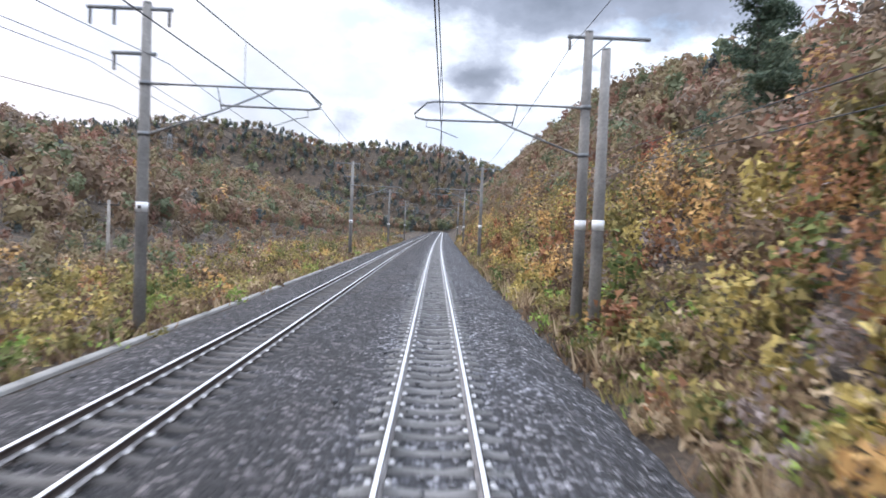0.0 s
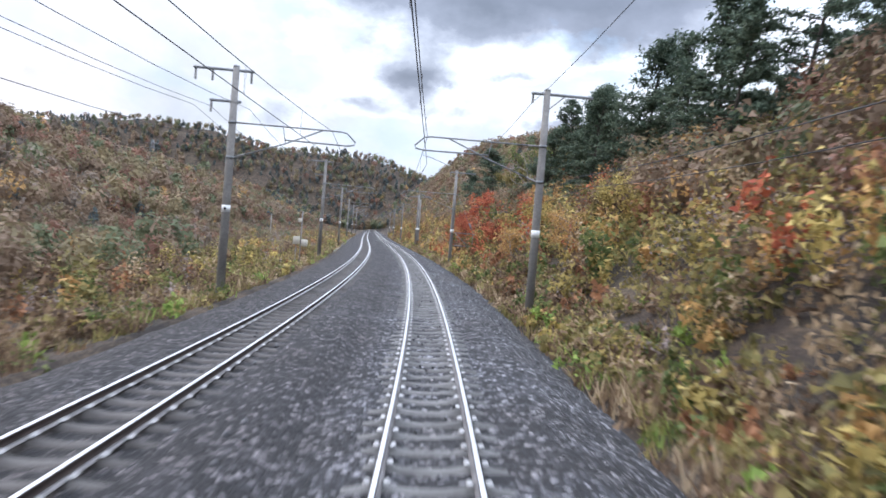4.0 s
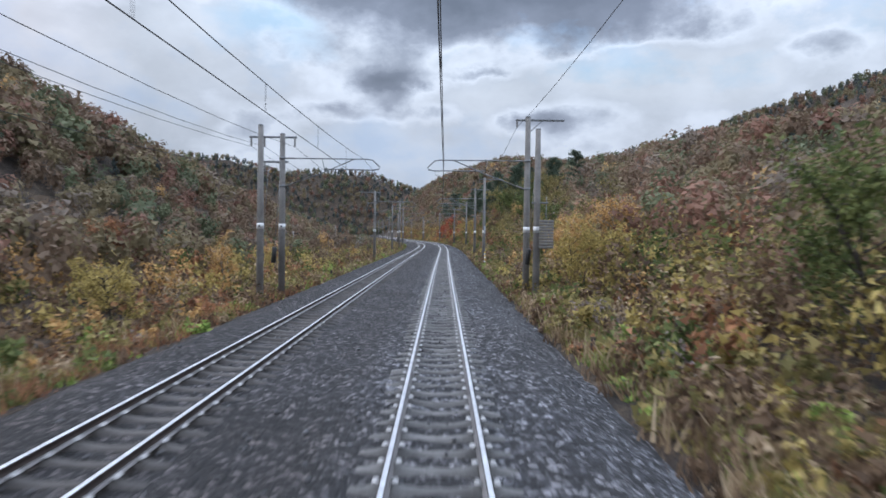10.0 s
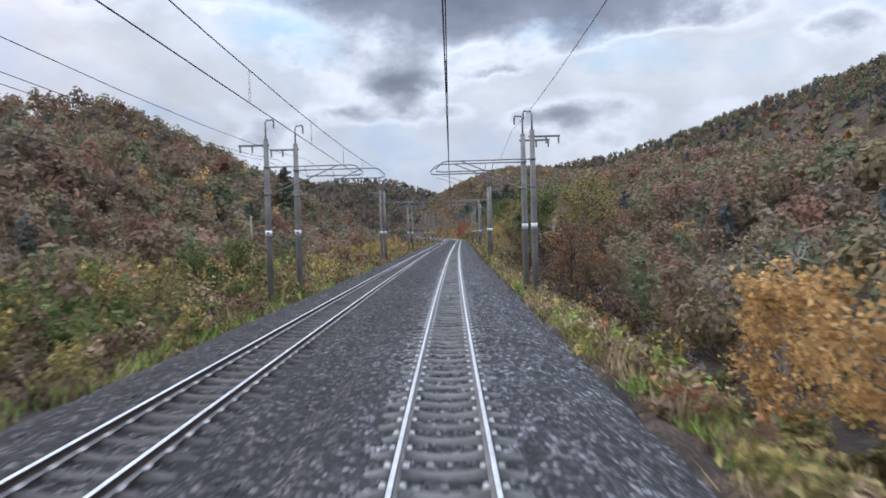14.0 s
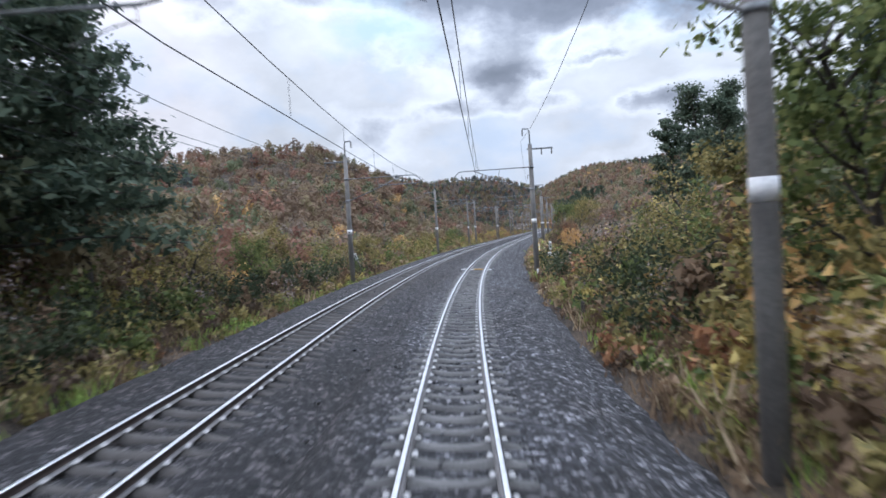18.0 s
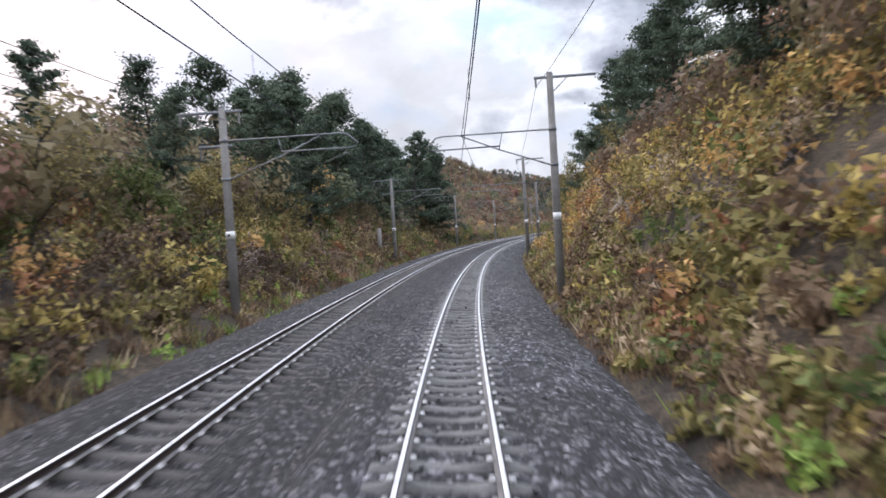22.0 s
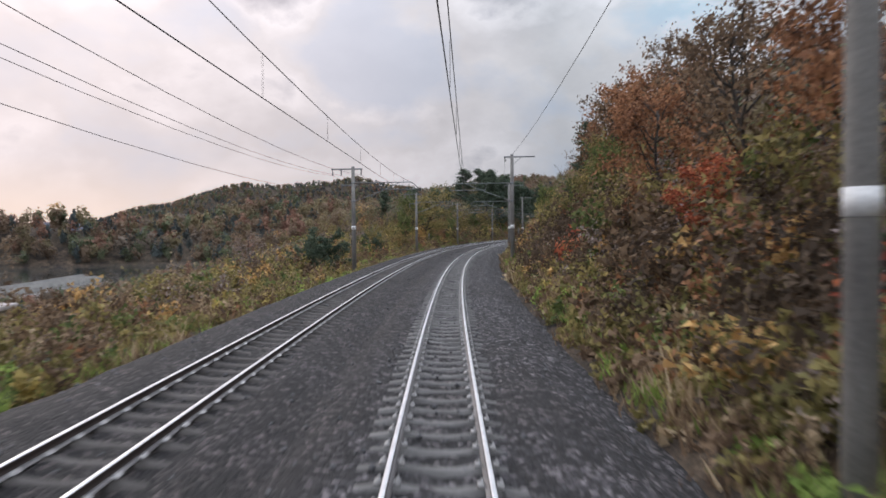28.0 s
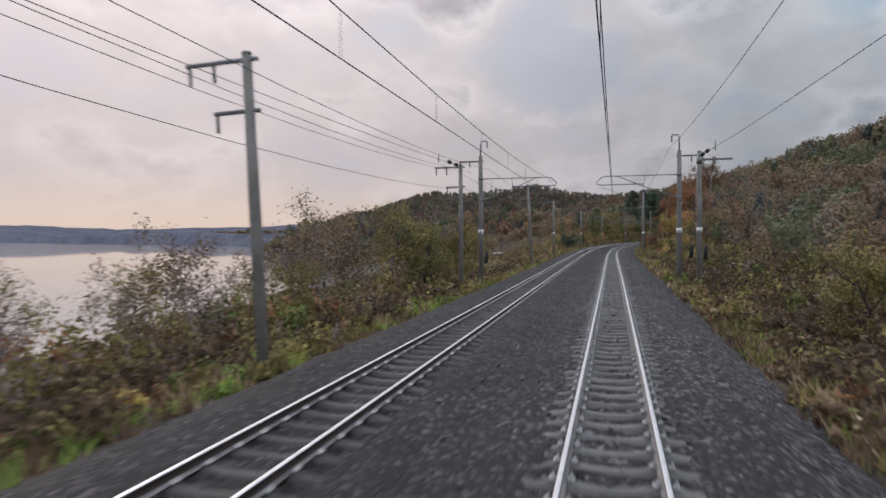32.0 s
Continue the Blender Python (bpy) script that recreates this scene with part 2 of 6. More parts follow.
def ground_material():
    m, t, b = material("rough_ground")
    big_n, mid_n, fin = place_noise(t, 0.06), place_noise(t, 0.6), place_noise(t, 13.0)
    c = ramp(t, mid_n, [(0.3, (0.022, 0.015, 0.011)), (0.48, (0.055, 0.038, 0.026)), (0.6, (0.08, 0.057, 0.036)), (0.75, (0.125, 0.087, 0.056))])
    c = mixed(t, ramp(t, big_n, [(0.42, (0,) * 3), (0.6, (1,) * 3)]), c, mixed(t, mid_n, (0.036, 0.032, 0.017), (0.095, 0.066, 0.046)))
    c = mixed(t, 1.0, c, ramp(t, place_noise(t, 0.35, 6.0, 0.7), [(0.38, (0.35,) * 3), (0.62, (1.45,) * 3)]), "MULTIPLY")
    c = mixed(t, 0.9, c, ramp(t, fin, [(0.35, (0.2,) * 3), (0.65, (1.8,) * 3)]), "MULTIPLY")
    c = mixed(t, 0.7, c, ramp(t, place_noise(t, 2.3), [(0.35, (0.5,) * 3), (0.65, (1.4,) * 3)]), "MULTIPLY")
    t.links.new(c, b.inputs["Base Color"])
    b.inputs["Roughness"].default_value = 0.95
    bumped(t, b, fin, 0.9, 0.15)
    return m


# distance haze put into the colour: a blue-grey tint for the far slopes
M_FARHILL = simple("far_haze_woods", [(0.3, (0.085, 0.09, 0.12)), (0.5, (0.115, 0.12, 0.155)), (0.7, (0.15, 0.155, 0.19))], 0.02, 0.95, bump=0.0, fine=0.09, spec=0.0)
M_BALLAST, M_GROUND = ballast_material(), ground_material()
M_SLEEPER = simple("sleeper_concrete", [(0.3, (0.085, 0.082, 0.08)), (0.7, (0.19, 0.185, 0.18))], 1.3, 0.85, bump=0.4, dist=0.004, fine=40)
M_SLEEPER_OLD = simple("dirty_sleeper_concrete", [(0.3, (0.05, 0.045, 0.042)), (0.7, (0.125, 0.115, 0.108))], 0.9, 0.9, bump=0.4, dist=0.004, fine=30)
M_RAIL = simple("rusty_rail_steel", [(0.3, (0.045, 0.035, 0.032)), (0.7, (0.09, 0.068, 0.06))], 3.0, 0.7, 0.3, bump=0.2, dist=0.002)
M_CLIP = simple("fastening_steel", [(0.3, (0.28, 0.275, 0.27)), (0.7, (0.5, 0.49, 0.48))], 3.0, 0.4, 0.5, bump=0.0)
# foot painted paler than the web, for the sky light it catches
M_FOOT = simple("sky_lit_rail_foot", [(0.3, (0.13, 0.12, 0.12)), (0.7, (0.28, 0.265, 0.26))], 1.2, 0.5, 0.4, bump=0.0)
M_RAILTOP = simple("polished_rail_head", [(0.3, (0.82, 0.82, 0.83)), (0.7, (0.93, 0.93, 0.94))], 0.8, 0.38, 1.0, bump=0.0)
M_POLE = simple("spun_concrete", [(0.3, (0.14, 0.133, 0.125)), (0.7, (0.27, 0.258, 0.242))], 0.7, 0.85, bump=0.2, dist=0.004, fine=14)
M_STEEL = simple("galvanised_steel", [(0.3, (0.16, 0.17, 0.18)), (0.7, (0.27, 0.28, 0.29))], 1.5, 0.5, 0.6, bump=0.1, dist=0.002)
M_DARK = simple("dark_wire", [(0.3, (0.03, 0.03, 0.032)), (0.7, (0.06, 0.06, 0.065))], 0.5, 0.6, 0.5, bump=0.0)
M_INSUL = simple("porcelain", [(0.3, (0.16, 0.15, 0.15)), (0.7, (0.32, 0.31, 0.3))], 2.0, 0.25, bump=0.0)
M_WHITE = simple("white_plate", [(0.3, (0.68, 0.68, 0.68)), (0.7, (0.82, 0.82, 0.82))], 2.0, 0.6, bump=0.05, dist=0.002)
M_YELLOW = simple("yellow_plate", [(0.3, (0.75, 0.5, 0.05)), (0.7, (0.85, 0.6, 0.08))], 2.0, 0.6, bump=0.05, dist=0.002)
M_BLACK = simple("black_paint", [(0.3, (0.012,) * 3), (0.7, (0.03,) * 3)], 2.0, 0.5, bump=0.05, dist=0.002)
M_BARK = simple("bark", [(0.3, (0.032, 0.027, 0.024)), (0.7, (0.09, 0.078, 0.068))], 1.5, 0.95, bump=0.8, dist=0.03, fine=22)
M_PALEBARK = simple("pale_bark", [(0.3, (0.2, 0.18, 0.16)), (0.7, (0.4, 0.37, 0.33))], 1.5, 0.9, bump=0.4, dist=0.02, fine=22)
M_CREAM = simple("cream_paint", [(0.3, (0.5, 0.46, 0.38)), (0.7, (0.66, 0.62, 0.53))], 1.2, 0.6, bump=0.05, dist=0.002)
M_OCHRE = simple("ochre_paint", [(0.3, (0.35, 0.2, 0.05)), (0.7, (0.5, 0.3, 0.08))], 3.0, 0.6, bump=0.1, dist=0.002)
M_TROUGH = simple("pale_concrete", [(0.3, (0.15, 0.145, 0.135)), (0.7, (0.28, 0.27, 0.25))], 0.9, 0.9, bump=0.3, dist=0.006, fine=18)
M_STONE = simple("loose_stone_grey", [(0.3, (0.05, 0.05, 0.055)), (0.55, (0.11, 0.11, 0.115)), (0.72, (0.27, 0.27, 0.275))], 6.0, 0.85, bump=0.0, fine=30)
M_ROOF = simple("pale_metal_roof", [(0.3, (0.42, 0.38, 0.38)), (0.7, (0.58, 0.54, 0.54))], 0.8, 0.5, 0.1, bump=0.1, dist=0.01)
M_WALL = simple("weathered_wall", [(0.3, (0.2, 0.17, 0.15)), (0.7, (0.36, 0.32, 0.28))], 0.9, 0.85, bump=0.2, dist=0.01)
M_PANE = simple("dark_window_glass", [(0.3, (0.02, 0.022, 0.025)), (0.7, (0.04, 0.044, 0.05))], 0.5, 0.08, bump=0.0)
M_BLUE = simple("blue_sign_paint", [(0.3, (0.02, 0.05, 0.25)), (0.7, (0.03, 0.07, 0.32))], 1.0, 0.5, bump=0.0)
M_ROCK = simple("weathered_rock", [(0.3, (0.12, 0.10, 0.09)), (0.55, (0.26, 0.24, 0.23)), (0.75, (0.36, 0.35, 0.35))], 0.5, 0.9, bump=0.9, dist=0.12, fine=4)

LEAF = {
    "green": leafy("green_leaves", (0.036, 0.056, 0.019), (0.108, 0.139, 0.048), (0.235, 0.259, 0.091)),
    "olive": leafy("olive_leaves", (0.072, 0.068, 0.027), (0.205, 0.180, 0.068), (0.426, 0.345, 0.142)),
    "yellow": leafy("yellow_leaves", (0.134, 0.107, 0.036), (0.350, 0.274, 0.092), (0.674, 0.539, 0.196)),
    "gold": leafy("golden_leaves", (0.202, 0.119, 0.046), (0.466, 0.279, 0.110), (0.758, 0.509, 0.209)),
    "rust": leafy("rust_leaves", (0.088, 0.045, 0.028), (0.262, 0.128, 0.069), (0.524, 0.281, 0.150)),
    "red": leafy("red_leaves", (0.134, 0.034, 0.025), (0.359, 0.099, 0.058), (0.654, 0.237, 0.116)),
    "brown": leafy("brown_leaves", (0.050, 0.033, 0.023), (0.152, 0.102, 0.065), (0.320, 0.224, 0.142)),
    "straw": leafy("straw_grass", (0.150, 0.105, 0.061), (0.337, 0.245, 0.147), (0.619, 0.491, 0.330)),
    "pine": leafy("pine_needles", (0.034, 0.053, 0.039), (0.080, 0.112, 0.077), (0.155, 0.189, 0.128)),
    "grass": leafy("verge_grass", (0.078, 0.118, 0.032), (0.208, 0.294, 0.072), (0.442, 0.560, 0.143)),
    "grey": leafy("bare_twigs", (0.097, 0.077, 0.069), (0.230, 0.183, 0.165), (0.427, 0.352, 0.328)),
    # brown and green leaf colours with the banks' shade painted in
    "dark": leafy("shaded_brown_brush", (0.034, 0.025, 0.018), (0.085, 0.061, 0.043), (0.165, 0.120, 0.082)),
    "dusk": leafy("shaded_green_brush", (0.018, 0.026, 0.014), (0.045, 0.058, 0.031), (0.092, 0.108, 0.058)),
}
# hillside leaf colours, partly paled and blued to carry distance haze
WOOD_LEAF = {
    "green": leafy("dull_green_woods", (0.080, 0.095, 0.059), (0.146, 0.164, 0.095), (0.234, 0.252, 0.143), .11, .3, .12, 1.1),
    "olive": leafy("dull_olive_woods", (0.123, 0.104, 0.066), (0.223, 0.185, 0.107), (0.358, 0.288, 0.170), .11, .3, .12, 1.1),
    "rust": leafy("dull_rust_woods", (0.126, 0.073, 0.057), (0.246, 0.139, 0.101), (0.400, 0.243, 0.174), .11, .3, .12, 1.1),
    "brown": leafy("dull_brown_woods", (0.115, 0.081, 0.058), (0.210, 0.152, 0.105), (0.336, 0.247, 0.169), .11, .3, .12, 1.1),
    "gold": leafy("dull_golden_woods", (0.212, 0.135, 0.056), (0.450, 0.289, 0.122), (0.717, 0.486, 0.207), .11, .3, .12, 1.1),
    "grey": leafy("grey_twig_woods", (0.127, 0.101, 0.081), (0.213, 0.173, 0.137), (0.321, 0.263, 0.209), .11, .3, .12, 1.1),
    "pine": leafy("hazed_conifer_woods", (0.056, 0.069, 0.068), (0.095, 0.114, 0.112), (0.156, 0.176, 0.168), .11, .3, .12, 1.1),
}


# ---------------------------------------------------------------- mesh helpers
def quick(name, verts, quads, mats, smooth=False, index=None):
    """A mesh from arrays of vertices and four-cornered faces."""
    verts, quads = np.asarray(verts, np.float32), np.asarray(quads, np.int32)
    me = bpy.data.meshes.new(name)
    me.vertices.add(len(verts))
    me.vertices.foreach_set("co", verts.ravel())
    k = quads.shape[1]
    me.loops.add(quads.size)
    me.loops.foreach_set("vertex_index", quads.ravel())
    me.polygons.add(len(quads))
    me.polygons.foreach_set("loop_start", np.arange(0, quads.size, k, dtype=np.int32))
    if smooth:
        me.polygons.foreach_set("use_smooth", np.ones(len(quads), bool))
    for m in mats if isinstance(mats, (list, tuple)) else [mats]:
        me.materials.append(m)
    if index is not None:
        me.polygons.foreach_set("material_index", np.asarray(index, np.int32))
    me.update(calc_edges=True)
    me.validate()
    return me


def thing(name, label, category, group="", kind="", m=None):
    ob = new(name)
    ob.empty_display_size = 0.1
    tagged(ob, label, category, group, kind)
    if m is not None:
        ob.matrix_world = m
    return ob


def part(name, data, parent=None, label="", m=None):
    ob = new(name, data)
    if parent is not None:
        ob.parent = parent
    if m is not None:
        ob.matrix_basis = m
    return tagged(ob, label)


def grid_faces(rows, cols):
    i = np.arange(rows - 1)[:, None] * cols + np.arange(cols - 1)[None, :]
    return np.stack([i, i + 1, i + cols + 1, i + cols], -1).reshape(-1, 4)


def tube_arrays(points, radii, sides=8):
    """Vertices and faces of a tube along points, closed at its ends by small rings."""
    P = np.asarray(points, float)
    R = np.broadcast_to(np.asarray(radii, float), (len(P),))
    T = np.gradient(P, axis=0)
    T /= np.linalg.norm(T, axis=1, keepdims=True) + 1e-9
    ref = np.where(np.abs(T[:, 2:3]) > 0.9, np.array([[1.0, 0, 0]]), np.array([[0, 0, 1.0]]))
    A = np.cross(T, ref)
    A /= np.linalg.norm(A, axis=1, keepdims=True) + 1e-9
    B = np.cross(T, A)
    w = np.arange(sides) * 2 * np.pi / sides
    ring = lambda i, r: P[i] + r * (np.cos(w)[:, None] * A[i] + np.sin(w)[:, None] * B[i])
    rows = [ring(0, R[0] * 0.02)] + [ring(i, R[i]) for i in range(len(P))] + [ring(len(P) - 1, R[-1] * 0.02)]
    V = np.concatenate(rows)
    n = len(rows)
    i = np.arange(n - 1)[:, None] * sides + np.arange(sides)[None, :]
    j = np.arange(n - 1)[:, None] * sides + (np.arange(sides)[None, :] + 1) % sides
    return V, np.stack([i, j, j + sides, i + sides], -1).reshape(-1, 4)


def joined(pieces):
    V, F, n = [], [], 0
    for v, f in pieces:
        V.append(v)
        F.append(np.asarray(f) + n)
        n += len(v)
    return np.concatenate(V), np.concatenate(F)


def tube(name, points, radii, mat, sides=8):
    v, f = tube_arrays(points, radii, sides)
    return quick(name, v, f, mat, smooth=True)


def box_arrays(x0, y0, z0, x1, y1, z1, c=0.0):
    """A box with its upright and upper edges chamfered by c."""
    if c <= 0:
        c = min(x1 - x0, y1 - y0, z1 - z0) * 0.08
    ring = lambda g, z: [(x0 + g + c, y0 + g, z), (x1 - g - c, y0 + g, z), (x1 - g, y0 + g + c, z), (x1 - g, y1 - g - c, z),
                         (x1 - g - c, y1 - g, z), (x0 + g + c, y1 - g, z), (x0 + g, y1 - g - c, z), (x0 + g, y0 + g + c, z)]
    mid = ((x0 + x1) / 2, (y0 + y1) / 2)
    tip = lambda z: [((mid[0]) + (p[0] - mid[0]) * 0.01, mid[1] + (p[1] - mid[1]) * 0.01, z) for p in ring(0, z)]
    rows = [tip(z0), ring(c * 0.6, z0), ring(0, z0 + c), ring(0, z1 - c), ring(c * 0.6, z1), tip(z1)]
    V = np.array([p for r in rows for p in r], float)
    i = np.arange(5)[:, None] * 8 + np.arange(8)[None, :]
    j = np.arange(5)[:, None] * 8 + (np.arange(8)[None, :] + 1) % 8
    return V, np.stack([i, j, j + 8, i + 8], -1).reshape(-1, 4)


def box(name, x0, y0, z0, x1, y1, z1, mat, c=0.0):
    v, f = box_arrays(x0, y0, z0, x1, y1, z1, c)
    return quick(name, v, f, mat)


# ---------------------------------------------------------------- terrain
def table(rows):
    keys = np.array([r[0] for r in rows], float)
    vals = np.array([r[1:] for r in rows], float)
    return lambda u: np.stack([np.interp(u, keys, vals[:, k]) for k in range(vals.shape[1])], -1)


RIGHT_L = [3.6, 5.5, 10, 20, 40, 80]
RIGHT_H = table([(-300, -.7, -.3, 3, 15, 38, 54), (-220, -.7, -.3, 3, 15, 37, 50), (-180, -.7, -.3, 3, 15, 35, 45), (-140, -.7, -.3, 3, 14, 31, 39), (-100, -.7, -.3, 3, 12, 25, 34), (-50, -.7, -.3, 3, 9, 18, 27), (-15, -.7, -.3, 3, 7.5, 13.5, 24), (15, -.7, -.3, 3, 8.5, 16, 26),
                 (60, -.7, -.3, 2.8, 9.5, 17, 27), (130, -.7, -.3, 2.6, 8, 13.5, 20),
                 (165, -.7, -.5, 1.2, 5, 9.5, 16), (190, -.7, -.6, .6, 3.6, 7, 13), (215, -.7, -.6, .2, 2.5, 6, 11), (255, -.7, -.7, -.2, 1.2, 4.4, 9),
                 (285, -.7, -1.2, -2.8, -2.5, 2, 7), (335, -.7, -1.5, -4.2, -3.6, 2, 8), (365, -.7, -1.2, -2.5, 0, 5, 12), (390, -.7, -.8, -.8, 3, 8, 17),
                 (420, -.7, -.5, 1, 6, 15, 30), (440, -.7, 0, 4, 12, 24, 40), (540, -.7, 0, 5, 14, 22, 32), (570, -.7, 0, 5, 13.5, 19.5, 30), (610, -.7, 0, 4, 10.5, 12, 15), (640, -.7, 0, 3.6, 7.5, 9, 14),
                 (665, -.7, -.3, 2.8, 6, 9, 14), (685, -.7, -.8, .2, 2.6, 4.5, 8), (725, -.7, -.8, -.5, .6, 2.4, 6.5), (745, -.7, -1.2, -2.4, -1, 2, 6), (900, -.7, -1.2, -2.8, -2, 2, 6)])
LEFT_L = [7.7, 9, 14, 25, 50, 100]
LEFT_H = table([(-300, -.7, -1, -1.5, -2, 3, 22), (-80, -.7, -1, -1.5, -2, 4, 20), (0, -.7, -1, -1.5, -2, 2, 17), (55, -.7, -1, -1.5, -2, 5, 28), (110, -.7, -1, -1.5, -1.5, 12, 38), (140, -.7, -1, -1.3, -1, 14, 40),
                (187, -.7, -1, -1.2, 0, 15, 29), (258, -.7, -.9, -1, 0, 11, 14), (300, -.7, -.9, -1, -.5, 7, 10), (345, -.7, -.9, -1, 0, 4, 9), (390, -.7, -.8, -.8, 0, 3, 9), (420, -.7, -.5, 0, 3.5, 7, 11), (450, -.7, -.2, 1.8, 6, 8, -2),
                (490, -.7, -.2, 1.8, 5, 5, -9.5), (530, -.7, -.2, 1.8, 4, -2.5, -11), (560, -.7, -.5, .6, 1.2, -5, -11.5), (600, -.7, -.8, -1, -1.8, -6.2, -12),
                (640, -.7, -.9, -1.5, -3.6, -6.5, -11.5), (700, -.7, -1, -2, -4.5, -8.4, -12), (900, -.7, -1, -2, -4.5, -8.4, -12)])
LAKE = -8.0


def lumps(x, y, s, k):
    """Cheap smooth unevenness, about -1 to 1."""
    return (np.sin(x / s + 1.3 * k) * np.cos(y / s * 1.13 - k) + 0.5 * np.sin(x / s * 2.3 + y / s * 1.7 + k) + 0.3 * np.cos(x / s * 4.1 - y / s * 3.7)) / 1.8


def corridor(u, l):
    """Ground height by the line, outside the ballast."""
    u, l = np.broadcast_arrays(np.asarray(u, float), np.asarray(l, float))
    out = np.zeros(u.shape)
    for side, ls, hs in ((1, RIGHT_L, RIGHT_H), (-1, LEFT_L, LEFT_H)):
        d = l * side
        h = hs(u)
        z = np.full(u.shape, 0.0) + h[..., 0]
        for k in range(len(ls) - 1):
            f = np.clip((d - ls[k]) / (ls[k + 1] - ls[k]), 0, 1)
            z = z + (h[..., k + 1] - h[..., k]) * f
        z = z + lumps(u, l, 3.3, 0.4) * 0.22 * np.clip((d - ls[1]) / 6, 0, 1) + lumps(u, l, 14, 2.0) * 1.0 * np.clip((d - ls[1] - 4) / 20, 0, 1)
        z = z - 0.7 * np.clip((ls[0] - d) / 0.9, 0, 1)
        out = np.where((d > ls[0] - 1.0), z, out)
    return out


# far ridges, placed to fit the camera's skyline: crest points (x, y, height) and half-width of the slope
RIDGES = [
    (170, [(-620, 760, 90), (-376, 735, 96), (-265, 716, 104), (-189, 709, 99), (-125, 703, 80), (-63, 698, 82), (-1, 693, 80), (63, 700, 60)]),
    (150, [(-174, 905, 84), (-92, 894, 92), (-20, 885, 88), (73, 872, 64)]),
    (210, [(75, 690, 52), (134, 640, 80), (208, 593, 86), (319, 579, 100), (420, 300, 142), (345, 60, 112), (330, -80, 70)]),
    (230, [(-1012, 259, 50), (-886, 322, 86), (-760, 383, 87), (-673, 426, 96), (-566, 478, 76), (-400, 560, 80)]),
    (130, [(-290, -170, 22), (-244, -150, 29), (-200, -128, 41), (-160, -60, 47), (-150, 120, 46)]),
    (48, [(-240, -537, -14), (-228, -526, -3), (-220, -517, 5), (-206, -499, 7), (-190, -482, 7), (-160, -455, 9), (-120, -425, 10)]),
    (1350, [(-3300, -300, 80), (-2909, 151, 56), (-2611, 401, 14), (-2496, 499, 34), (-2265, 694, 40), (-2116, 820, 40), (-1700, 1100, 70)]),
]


def near_line(x, y):
    """u and l of world places, by the nearest of sparse stations."""
    st = slice(0, None, 5)
    sx, sy, sa, su = GX[st], GY[st], GT[st], GU[st]
    best = np.empty(x.shape, int)
    for k in range(0, len(x), 4000):
        best[k:k + 4000] = ((x[k:k + 4000, None] - sx) ** 2 + (y[k:k + 4000, None] - sy) ** 2).argmin(1)
    dx, dy, a = x - sx[best], y - sy[best], sa[best]
    return su[best] - (-np.sin(a) * dx + np.cos(a) * dy), np.cos(a) * dx + np.sin(a) * dy


def far_height(x, y, u, l):
    side = np.where(l > 0, 80.0, -100.0)
    edge = corridor(u, np.where(np.abs(l) < np.abs(side), l, side))
    out = np.clip((np.abs(l) - np.abs(side)) / 260, 0, 1)
    lakeside = (l < 0) & (u > 330) & ((u > 455) | (l < -170))
    base = edge * (1 - out) + np.where(lakeside, -14.0, 6.0) * out
    base = np.where(lakeside, np.minimum(base, np.where(np.abs(l) > 100, -11, base)), base)
    z = base
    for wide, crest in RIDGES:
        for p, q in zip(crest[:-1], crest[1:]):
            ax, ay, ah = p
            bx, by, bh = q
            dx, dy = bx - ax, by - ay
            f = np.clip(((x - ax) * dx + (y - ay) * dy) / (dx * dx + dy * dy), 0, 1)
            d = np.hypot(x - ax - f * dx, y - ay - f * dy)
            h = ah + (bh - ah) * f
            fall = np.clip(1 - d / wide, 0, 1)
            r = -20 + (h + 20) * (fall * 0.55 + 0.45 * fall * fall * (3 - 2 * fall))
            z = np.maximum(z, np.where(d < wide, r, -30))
    near = np.clip((np.abs(l) - np.abs(side)) / 70, 0, 1)
    z = np.where((u > -420) & (u < 860), edge * (1 - near) + z * near, z)
    z = z + near * lumps(x, y, 45, 1.0) * np.clip((z + 12) / 25, 0, 1) * 5.0
    return z


